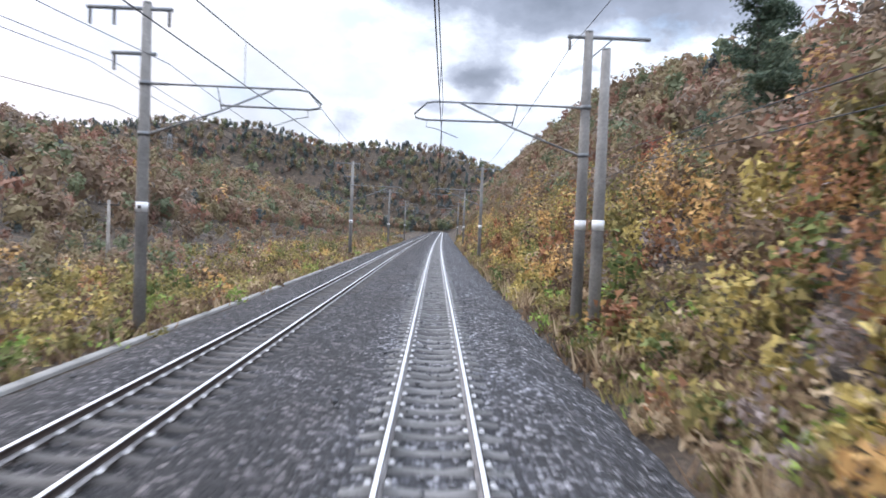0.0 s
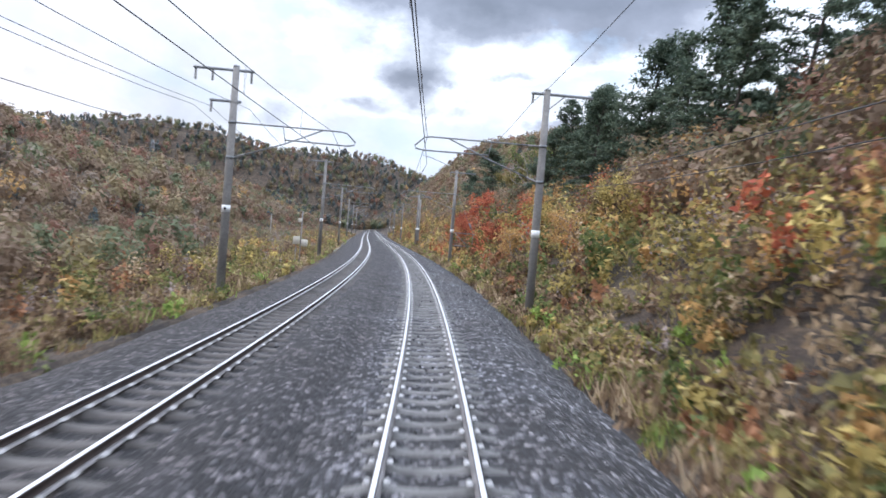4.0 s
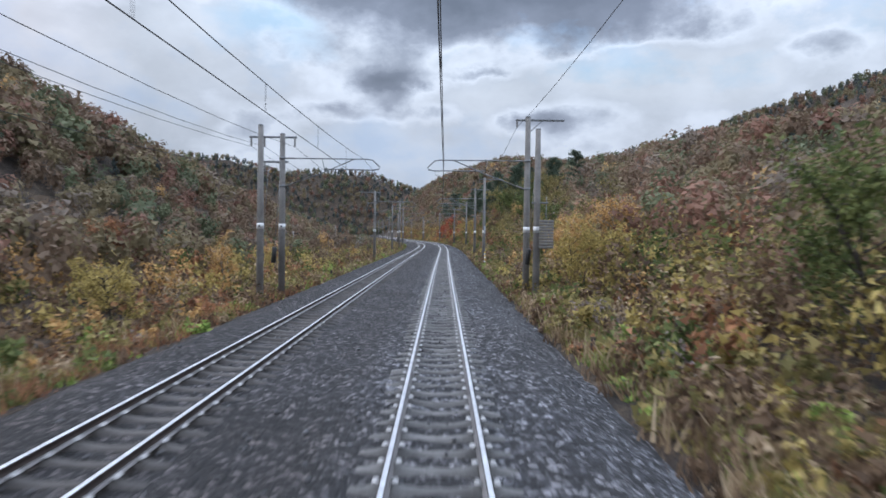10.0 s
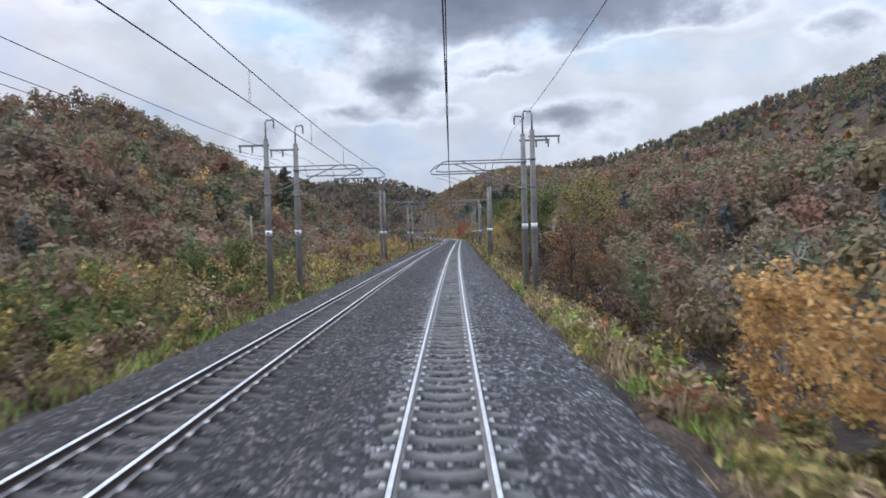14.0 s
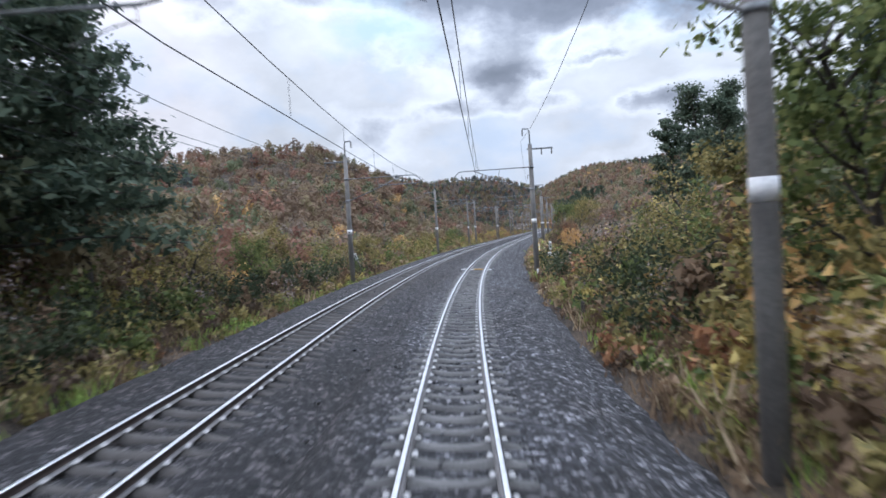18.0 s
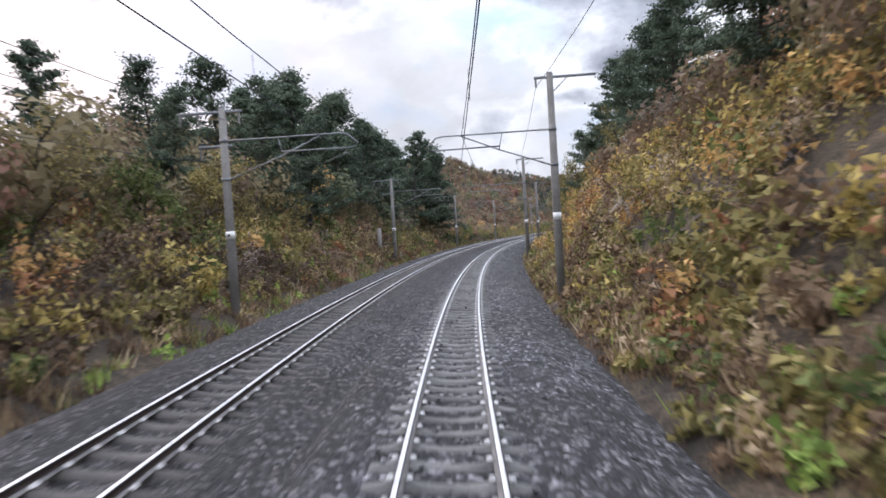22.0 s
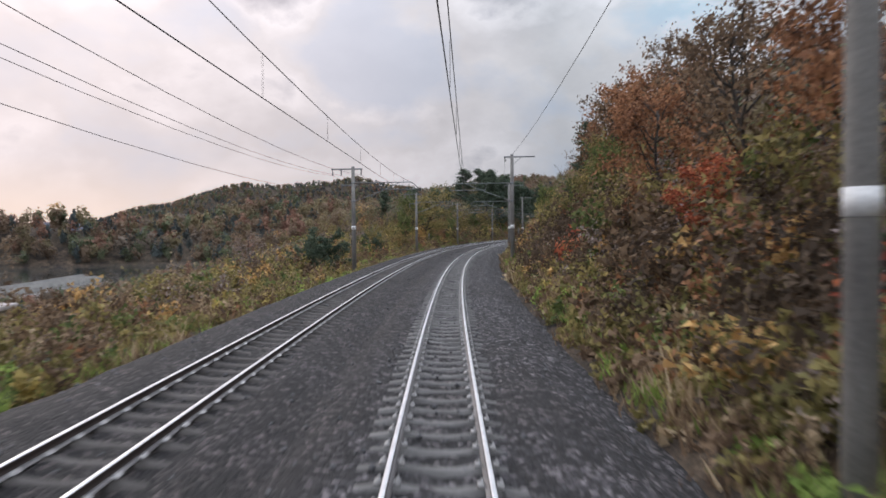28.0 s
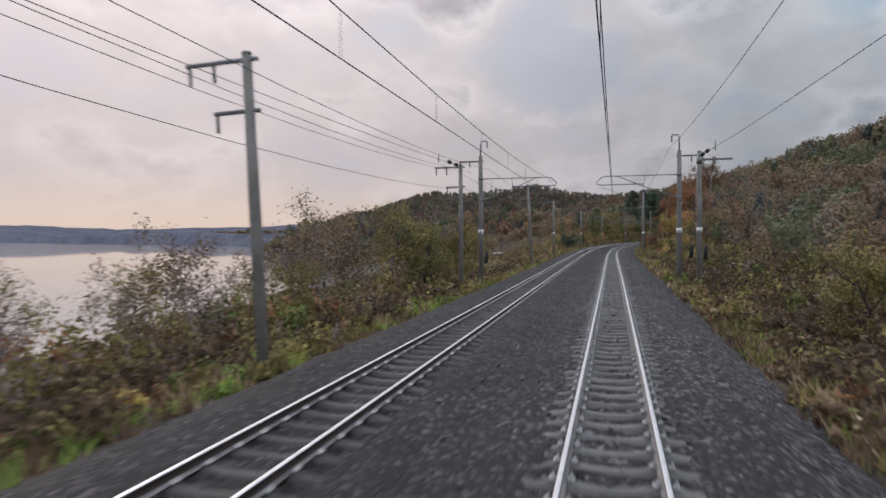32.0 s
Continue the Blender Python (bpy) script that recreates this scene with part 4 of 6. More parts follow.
def scatter_shrubs(label, mat, us, ls, radii, heights, rng, leaf):
    V = []
    w = at(us, ls, corridor(us, ls) - .08)
    for i in range(len(us)):
        cloud_i = SHRUBS[rng.integers(0, 7)]
        k = int(np.clip(58 * radii[i] * heights[i] + 36, 45, 190))
        a = rng.uniform(0, 6.28)
        P = turned(cloud_i[0][:k] * (radii[i], radii[i], heights[i]), a) + w[i]
        V.append(leaf_faces(P, leaf * rng.uniform(.88, 1.36), rng, out=turned(cloud_i[1][:k], a), loose=.75))
    V = np.concatenate(V)
    ob = new("undergrowth", quick("undergrowth", V, blades(V, 3), mat))
    return tagged(ob, label, "undergrowth", kind="stuff")


# share of each kind along the line
KINDS = ["green", "olive", "yellow", "gold", "rust", "red", "brown", "straw", "grey"]
R_MIX = table([(-200, 2, 5, 2, 2, 2, .3, 3, 1, 1), (-5, 1, 3, 3, 2, 1, .3, 2, 2, 1), (12, 1, 3, 2, 2, 2, 4, 2, 1, 1), (40, 2, 4, 2, 2, 3, 2, 2, 1, 1), (90, 2, 4, 3, 2, 2, .3, 3, 1, 1), (125, 3, 5, 1, .6, 2, 0, 5, 1, 2),
               (165, 3, 6, 1.6, .2, 1, 0, 4, 1, 1), (203, 2, 4, 4, 1, .5, 0, 1, 1, 1), (218, 3, 6, 1.2, .3, .5, 0, 3, 1, 1), (235, 3, 6, .8, 0, 1, 0, 4, 1, 1), (260, 2, 4, 1, 0, 2, 0, 5, 2, 2), (330, 2, 4, 1, 1, 1, 0, 4, 1, 2), (395, 5, 6, .3, 0, .5, 0, 4, 0, 1),
               (430, 2, 3, 3, 3, .5, 0, 2, 1, 1), (450, 1, 2, 4, 5, .5, 0, 1, 2, 1), (500, 1, 4, 2, 2, 1, 0, 2, 3, 1), (540, 1, 4, 1, .5, 2, 0, 4, 3, 2), (575, 2, 5, 2, 1, 1, 0, 3, 1, 1), (605, 2, 4, .4, .6, 1.5, .2, 7, .4, 1.5), (625, 1, 3, .2, .6, 2, .1, 9, .3, 2),
               (650, 1, 3, .4, 1, 2, .35, 7, .6, 2), (672, 2, 5, 2, 1, 1, .3, 3, 1, 1), (700, 5, 6, 1, 0, 0, 0, 3, 1, 1), (760, 2, 4, .5, 0, 0, 0, 6, .5, 2)])
L_MIX = table([(-200, 1, 5, 1.5, 0, .5, 0, 4, 3, 2), (60, 1, 4, 2, .5, 1, 0, 4, 2, 2), (150, 1, 3, 3, .5, .5, 0, 4, 2, 2), (196, .8, 2, 3, 4, 3, 0, 2, 3, .6), (222, .8, 2, 3, 3, 2.5, 0, 2, 2, .6), (250, 1, 4, 2, 1, 2, 0, 4, 2, 1), (296, 3, 5, 3, 0, .5, 0, 2, 1, 1), (309, 9, 4, 2, 0, .2, 0, 1, .5, .4), (325, 8, 5, 1, 0, .2, 0, 2, .5, .6),
               (380, 3, 5, .4, 0, .3, 0, 6, 0, 2), (430, 3, 5, .4, .3, .5, 0, 5, 0, 1), (460, 1.5, 4, .6, 0, .8, 0, 4, 1, 2), (510, 2.5, 5, 1.2, .4, 1, 0, 2.5, 1, 1), (550, 3, 5, 2.2, 1.4, 2, 0, 3.5, 0, .5), (620, 2, 5, 1, 1, .5, 0, 5, 1, 1), (700, 2, 5, .4, 0, 0, 0, 7, .8, 2), (760, 1, 5, .2, 0, .8, 0, 7, .6, 2)])
LABELS = {"green": "dense green bushes along the railway bank", "olive": "olive-green weedy shrubs on the bank", "yellow": "yellowing autumn shrubs beside the line", "gold": "orange-gold autumn bushes on the slope", "grey": "bare grey thorny brush",
          "rust": "rust-coloured autumn shrubs", "red": "red-leaved autumn shrubs", "brown": "withered brown brush and vines", "straw": "pale dry grass and seed heads"}
# how tall the brush grows: metres at the edge and further out, by stretch
R_TALL = table([(-200, 1.0, 2.6), (110, 1.0, 2.8), (170, .8, 2.6), (205, 1.0, 2.6), (250, .7, 2.2), (280, .25, 1.0), (350, .25, 1.0), (365, .5, 2.0), (380, .8, 3.0), (400, .9, 3.4), (418, .9, 2.8), (450, 1.0, 2.2), (560, 1.0, 2.2), (650, 1.0, 2.6), (690, .7, 1.6), (740, .4, 1.8), (800, .4, 2.0)])
L_TALL = table([(-200, .5, 1.5), (100, .5, 1.6), (200, .7, 1.8), (290, .9, 2.0), (305, 1.2, 2.4), (330, 1.2, 2.3), (380, .8, 2.4), (440, .8, 3.0), (475, .6, 1.8), (500, .9, 2.8), (530, .9, 2.8), (600, .8, 2.0), (660, .6, 1.8), (708, .6, 1.8), (716, .8, 2.2), (740, .8, 2.2), (800, .5, 1.6)])
for side, count, mix, tall in ((1, 5400, R_MIX, R_TALL), (-1, 4200, L_MIX, L_TALL)):
    rng = np.random.default_rng(5 + side)
    us = rng.uniform(-190, 772, count)
    off = rng.beta(1.0, 1.3, count) * (14 if side > 0 else 18)
    ls = (4.5 + off) if side > 0 else (-9.0 - off)
    w = mix(us + lumps(us, ls, 5, 3.0) * 14)
    w = w * np.exp(1.5 * np.stack([lumps(us, ls * 1.5, 3.1, 1.7 * k) for k in range(len(KINDS))], -1))
    pick = (np.cumsum(w, 1) / w.sum(1, keepdims=True) > rng.random((count, 1))).argmax(1)
    ht = tall(us)
    hei = (ht[:, 0] + (ht[:, 1] - ht[:, 0]) * np.clip(off / 4.5, 0, 1)) * rng.uniform(.55, 1.25, count)
    rad = np.clip(hei * rng.uniform(.55, .85, count), .4, 1.6)
    for k, name in enumerate(KINDS):
        s = pick == k
        if s.sum() > 3:
            scatter_shrubs(LABELS[name], LEAF[name], us[s], ls[s], rad[s], hei[s], rng, {"straw": .11, "grey": .10}.get(name, .17))


# low weeds that creep over the edge of the ballast
rng = np.random.default_rng(55)
# an even cover between the taller bushes
for side in (1, -1):
    gu, gl = np.meshgrid(np.arange(-60, 772, 1.7), np.arange(5.4, 13, 1.7) if side > 0 else -np.arange(10.0, 18, 1.9))
    us, ls = gu.ravel() + rng.uniform(-.7, .7, gu.size), gl.ravel() + rng.uniform(-.7, .7, gu.size)
    bank = ~((us > 280) & (us < 352) & (side > 0))
    kind = (lumps(us, ls, 7.0, 5.0) + rng.normal(size=us.size) * .5 > 0).astype(int)
    for k, name in enumerate(("brown", "olive")):
        s = bank & (kind == k)
        scatter_shrubs("tangled low brush covering the bank", LEAF[name], us[s], ls[s], rng.uniform(.8, 1.15, s.sum()), rng.uniform(.5, 1.2, s.sum()), rng, .125)


# thick brush in darkened colours, standing in for shade on these banks
for name, text, u0, u1, l0, l1, count, h0, h1 in (("dark", "thick brown brush on the bank, darkened for shade", 262, 300, 5.0, 13, 90, .8, 1.8), ("dusk", "dense green brush on the bank, darkened for shade", 374, 414, 4.6, 12, 190, 1.0, 2.6),
                                                  ("dark", "thick brown brush on the bank, darkened for shade", 600, 662, 4.5, 10, 210, .8, 2.2), ("dark", "thick brown brush on the bank, darkened for shade", 684, 772, 4.6, 12, 420, .7, 1.8),
                                                  ("dark", "low weeds along the far ballast edge, darkened for shade", 300, 600, -11.5, -8.5, 430, .4, .9), ("dusk", "dense green brush on the bank, darkened for shade", 374, 420, -15, -9.8, 100, 1.0, 2.4),
                                                  ("dark", "low weeds along the far ballast edge, darkened for shade", 690, 772, -14, -8.8, 330, .5, 1.2),
                                                  ("dark", "thick brown brush on the bank, darkened for shade", 488, 534, -15, -9.4, 130, .8, 1.7)):
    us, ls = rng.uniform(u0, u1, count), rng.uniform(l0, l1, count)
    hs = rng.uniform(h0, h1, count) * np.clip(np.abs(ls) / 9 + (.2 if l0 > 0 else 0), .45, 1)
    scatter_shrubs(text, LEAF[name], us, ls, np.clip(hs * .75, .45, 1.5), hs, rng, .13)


for name, count in (("olive", 1900), ("brown", 2100), ("straw", 1100), ("grass", 1000), ("green", 500), ("yellow", 300), ("rust", 330)):
    us = rng.uniform(-120, 772, count)
    sd = rng.random(count) < .62
    f = rng.random(count)
    ls = np.where(sd, 3.8 + f * 3.3, -8.0 - f * 3.0)
    s = rng.random(count) < .75 + .5 * lumps(us, ls, 4.0, 2.0 + count)
    s &= ~((us > 378) & (us < 428) & (rng.random(count) < (.85 if name in ("straw", "brown", "grass") else 0)))
    us, ls = us[s], ls[s]
    scatter_shrubs("low weeds creeping over the edge of the ballast", LEAF[name], us, ls, rng.uniform(.35, .8, len(us)), rng.uniform(.3, .9, len(us)), rng, .13)


for name, count in (("olive", 700), ("brown", 800), ("green", 350), ("yellow", 150)):
    us = rng.uniform(-60, 772, count)
    ls = 4.05 + rng.random(count) ** 1.4 * 2.0
    s = (np.abs(us - 317) > 45) & (rng.random(count) < .7 + .5 * lumps(us, ls, 6.0, count * .01))
    us, ls = us[s], ls[s]
    scatter_shrubs("dense low brush at the foot of the bank", LEAF[name], us, ls, rng.uniform(.4, .75, len(us)), rng.uniform(.5, 1.05, len(us)), rng, .14)


for name, count in (("olive", 620), ("brown", 900), ("straw", 260)):
    us = np.concatenate([rng.uniform(395, 600, count // 2), rng.uniform(600, 772, count // 4), rng.uniform(-20, 270, count // 3)])
    ls = 3.65 + rng.random(len(us)) * 1.5
    scatter_shrubs("short withered weeds along the ballast edge", LEAF[name], us, ls, rng.uniform(.3, .6, len(us)), rng.uniform(.25, .6, len(us)), rng, .12)


# low grass along the edge of the ballast and between the bushes
def grass(label, mat, us, ls, tall, rng, per=16):
    w = at(us, ls, corridor(us, ls) - .03)
    n = len(us)
    root = np.repeat(w, per, 0) + rng.normal(size=(n * per, 3)) * (.16, .16, 0)
    h = np.repeat(tall, per) * rng.uniform(.5, 1.2, n * per)
    lean = rng.normal(size=(n * per, 3)) * .35
    lean[:, 2] = 1
    tip = root + lean * h[:, None]
    side = unit(np.cross(lean, rng.normal(size=(n * per, 3)))) * (.018 + .03 * h[:, None])
    V = np.stack([root - side, root + side, tip], 1).reshape(-1, 3)
    ob = new("grass", quick("grass", V, blades(V, 3), mat))
    return tagged(ob, label, "grass", kind="stuff")


rng = np.random.default_rng(77)
for name, label, count, right, left in (("grass", "bright green verge grass beside the ballast", 8000, (3.75, 2.3), (8.0, 2.0)), ("straw", "dry straw-coloured verge grass", 7000, (3.65, 3.2), (8.1, 3.4)),
                                        ("brown", "withered brown weeds on the verge", 10500, (3.55, 3.6), (7.95, 5.0)), ("olive", "olive weeds on the verge", 8000, (3.65, 5.0), (8.1, 8.0))):
    us = rng.uniform(-150, 772, count)
    sd = rng.random(count) < .5
    f = rng.beta(1, 1.7, count)
    ls = np.where(sd, right[0] + f * right[1], -left[0] - f * left[1])
    want = {"grass": np.interp(us, [-150, 140, 165, 195, 230, 290, 350, 420, 440, 590, 610, 680, 800], [.15, .25, .8, .7, .3, 1, 1, .6, .25, .25, .5, .6, .6]),
            "straw": np.interp(us, [-150, 100, 260, 440, 480, 560, 640, 800], [.9, .5, .6, .2, .6, .8, .5, .4])}.get(name, np.full(count, .8))
    want = want * np.where(sd, 1.0, {"straw": .45, "grass": .6}.get(name, 1.0))
    keep = rng.random(count) < want * (1.1 + lumps(us, ls, 2.7, 4.0))
    us, ls = us[keep], ls[keep]
    grass(label, LEAF[name], us, ls, rng.uniform(.22, .55, len(us)) * (1.5 if name == "straw" else 1), rng)


us = np.concatenate([rng.uniform(192, 268, 900), rng.uniform(196, 212, 160)])
ls = np.concatenate([-8.1 - rng.beta(1, 1.6, 900) * 3.2, 3.9 + rng.random(160) * 1.8])
grass("rust-brown dry grass at the edge of the ballast", LEAF["rust"], us, ls, rng.uniform(.2, .5, len(us)), rng, 18)


# woods on the slopes behind
WOOD = {"green": "dark green broadleaved woods on the hillside", "olive": "olive-coloured woods on the hillside", "rust": "rust-brown autumn woods on the hillside", "brown": "bare brown woods on the hillside",
        "gold": "golden autumn trees on the hillside", "grey": "leafless grey trees on the hillside", "pine": "conifers on the hillside in haze-tinted blue-grey"}
WKEYS = list(WOOD)
WSHARE = np.array([1.7, 3.6, 1.9, 4.8, .25, 1.3, .2])


def plant_wood(x, y, z, high, rng, leaves, leaf, share=WSHARE, corners=3):
    """Crowns of many blades on hidden stems; one joined piece for each kind."""
    w = share * np.exp(1.25 * np.stack([lumps(x, y, 21.0, 2.1 * k) for k in range(len(WKEYS))], -1))
    pick = (np.cumsum(w, 1) / w.sum(1, keepdims=True) > rng.random((len(x), 1))).argmax(1)
    for k, name in enumerate(WKEYS):
        s = pick == k
        n = int(s.sum())
        if n < 4:
            continue
        hi = high[s]
        lobe = unit(rng.normal(size=(n, 6, 3))) * .55
        which = rng.integers(0, 6, (n, leaves))
        away = unit(rng.normal(size=(n, leaves, 3)))
        mid = np.take_along_axis(lobe, which[..., None], 1)
        P = mid + away * rng.uniform(.3, .55, (n, leaves, 1))
        face = unit(away + mid * .9 + (0, 0, .3)).reshape(-1, 3)
        slim = .3 if name == "pine" else .34
        if name == "pine":
            P[..., :2] *= np.clip(1.15 - (P[..., 2:] + 1) * .5, .15, 1.1)
        P = P * np.stack([hi * slim, hi * slim, hi * .42], -1)[:, None, :] + np.stack([x[s], y[s], z[s] + hi * .52], -1)[:, None, :]
        P = P.reshape(-1, 3)
        V = leaf_faces(P, np.repeat(hi, leaves) * leaf, rng, corners, long=1.2, out=face, loose=.33)
        ob = new("woods", quick("woods", V, blades(V, corners), WOOD_LEAF[name]))
        tagged(ob, WOOD[name], "woods", kind="stuff")


rng = np.random.default_rng(21)


def strip_wood(n, u0, u1, l0, l1, hi, leaves, leaf, drop=None, share=WSHARE):
    us, ls = rng.uniform(u0, u1, n), rng.uniform(l0, l1, n)
    if drop is not None:
        k = ~drop(us, ls)
        us, ls = us[k], ls[k]
    P = at(us, ls, corridor(us, ls) - .3)
    plant_wood(P[:, 0], P[:, 1], P[:, 2], rng.uniform(*hi, len(us)), rng, leaves, leaf, share)


strip_wood(500, -420, -50, 10.5, 21, (3.0, 5.5), 150, .08)
DIM = np.array([2.6, 2.4, .5, 3.4, .08, 1.6, .9])
strip_wood(1000, -50, 600, 10.5, 21, (3.0, 5.5), 260, .058)
strip_wood(290, 600, 770, 10.5, 21, (3.0, 5.5), 260, .058, None, DIM)
strip_wood(800, -420, -60, 21, 38, (3.5, 6.5), 80, .11)
strip_wood(1250, -60, 590, 21, 38, (3.5, 6.5), 165, .076)
strip_wood(330, 590, 760, 21, 38, (3.5, 6.5), 165, .076, None, DIM)
strip_wood(900, -420, -60, -38, -20, (1.4, 3.0), 50, .14)
strip_wood(1400, -60, 165, -38, -20, (1.4, 3.0), 90, .108)
strip_wood(1250, 40, 400, -46, -16.5, (2.4, 4.8), 170, .08)
strip_wood(950, -420, -60, 38, 80, (5, 8.5), 80, .12)
strip_wood(1250, -60, 420, 38, 80, (5, 8.5), 150, .088)
strip_wood(200, 420, 540, 38, 80, (5, 8.5), 50, .15)
strip_wood(420, 540, 720, 38, 80, (5, 8.5), 150, .088, None, DIM)
open_left = lambda u, l: (corridor(u, l) < LAKE + 3) | ((u < 170) & (l > -36)) | (u > 530)
strip_wood(1400, -240, 650, -44, -22, (2.5, 5.5), 110, .105, open_left)
strip_wood(1250, -420, -60, -100, -38, (4, 7.5), 80, .12)
strip_wood(1950, -60, 515, -100, -38, (4, 7.5), 145, .092, lambda u, l: (corridor(u, l) < LAKE + 3))
strip_wood(560, 570, 738, -44, -18, (1.2, 2.6), 80, .12, lambda u, l: corridor(u, l) < LAKE + .6)


strip_wood(420, 430, 600, -100, -36, (1.2, 2.6), 90, .11, lambda u, l: (corridor(u, l) < LAKE + .3) | (corridor(u, l) > LAKE + 3.2))
# understorey below the lakeside pines
LEAFY = np.array([3.0, 5.0, .7, 1.6, .3, .5, .8])
strip_wood(230, 392, 545, -34, -15.5, (5.0, 8.5), 330, .048, None, LEAFY)
strip_wood(90, 392, 470, -44, -22, (9, 13), 300, .05, None, LEAFY)


def far_wood(n, x0, x1, y0, y1, want, high, leaves, leaf, share=WSHARE):
    """Woods of the country beyond the strips, where want(x, y, u, l) holds."""
    x, y = rng.uniform(x0, x1, n), rng.uniform(y0, y1, n)
    u, l = near_line(x, y)
    z = far_height(x, y, u, l)
    k = ((x > -420) | (y > 40)) & ((l > 81) | (l < -101) | (u < -420)) & (z > LAKE + .4) & ((np.abs(l) > 22) | (u < -450)) & want(x, y, u, l)
    x, y, z = x[k], y[k], z[k]
    plant_wood(x, y, z - .5, rng.uniform(*high, len(x)), rng, leaves, leaf, share)
    return k


def beside(x, y, path, wide):
    """Whether places lie within wide of a path of points."""
    d = np.full(x.shape, 1e9)
    for (ax, ay), (bx, by) in zip(path[:-1], path[1:]):
        dx, dy = bx - ax, by - ay
        f = np.clip(((x - ax) * dx + (y - ay) * dy) / (dx * dx + dy * dy), 0, 1)
        d = np.minimum(d, np.hypot(x - ax - f * dx, y - ay - f * dy))
    return d < wide


NORTH_FACE = [(-410, 725), (-120, 690), (0, 680), (110, 640), (190, 600), (290, 520), (330, 420), (390, 330), (410, 240), (360, 120), (310, 20)]
LAKE_FACE = [(-1100, 180), (-800, 320), (-600, 440), (-480, 520)]
near_sides = lambda x, y, u, l: ((l > 0) & (l < 170) & (u > -420) & (u < 290)) | ((l < 0) & (l > np.where(u > 60, -265, -150)) & (u > -420) & (u < 570))
north = lambda x, y, u, l: ~near_sides(x, y, u, l) & (beside(x, y, NORTH_FACE, 55) | ((x > -110) & (x < 110) & (y > 420) & (y < 700)))
west = lambda x, y, u, l: beside(x, y, LAKE_FACE, 85)
# many blue-grey conifers, so that these far slopes take a hazy tint
NORTH_SHARE = np.array([2.6, 2.4, .8, 1.8, .06, .3, 4.6])
far_wood(15000, -300, 250, -560, 430, near_sides, (6, 10), 100, .115)
far_wood(19000, -460, 470, -30, 780, north, (7, 11), 75, .135, NORTH_SHARE)
far_wood(11000, -1200, -400, 90, 600, west, (7, 11), 42, .17, NORTH_SHARE)
far_wood(1500, -310, -90, -570, -390, lambda x, y, u, l: l < -101, (5, 8), 170, .085, NORTH_SHARE)
far_wood(26000, -1300, 650, -880, 1050, lambda x, y, u, l: ~(near_sides(x, y, u, l) | north(x, y, u, l) | west(x, y, u, l)), (7, 12), 8, .55)


# ---------------------------------------------------------------- single trees
def limb_path(root, way, length, n, rng, droop=0.0, wander=.12):
    P = [np.asarray(root, float)]
    d = unit(np.asarray(way, float))
    for i in range(n):
        d = unit(d + rng.normal(size=3) * wander + (0, 0, droop))
        P.append(P[-1] + d * length / n)
    return np.array(P)


def pine_meshes(seed, high=10.0, bare=.3, flat=True):
    rng = np.random.default_rng(seed)
    stem = limb_path((0, 0, -.4), (0, 0, 1), high + .4, 9, rng, wander=.035)
    wood_p = [tube_arrays(stem, np.linspace(.16, .03, len(stem)) * high / 10, 8)]
    needles = []
    for k in range(46):
        f = bare + (1 - bare) * (k + rng.random()) / 46
        i = min(int(f * 9), 8)
        root = stem[i] + (stem[i + 1] - stem[i]) * (f * 9 - i)
        a = rng.uniform(0, 6.28)
        reach = high * (.32 * (1 - f) ** .75 + .05) * rng.uniform(.7, 1.25)
        P = limb_path(root, (np.cos(a), np.sin(a), .12 if f < .7 else .5), reach, 4, rng, droop=.03)
        wood_p.append(tube_arrays(P, np.linspace(.045, .012, 5) * high / 10, 5))
        m = int(80 + 190 * reach / high * 3)
        g = rng.beta(2.2, 1.2, m)
        at_i = np.minimum((g * 4).astype(int), 3)
        C = P[at_i] + (P[at_i + 1] - P[at_i]) * (g * 4 - at_i)[:, None]
        spread = .26 * high / 10 * (1.2 if flat else .8)
        off = rng.normal(size=(m, 3)) * (spread, spread, spread * .5)
        C = C + off + (0, 0, .06)
        needles.append(leaf_faces(C, .135 * high / 10, rng, 4, long=2.0, out=unit(off) * .5 + (0, 0, .8), loose=.6))
    V = np.concatenate(needles)
    return quick("trunk", *joined(wood_p), M_BARK, smooth=True), quick("crown", V, blades(V, 4), LEAF["pine"])


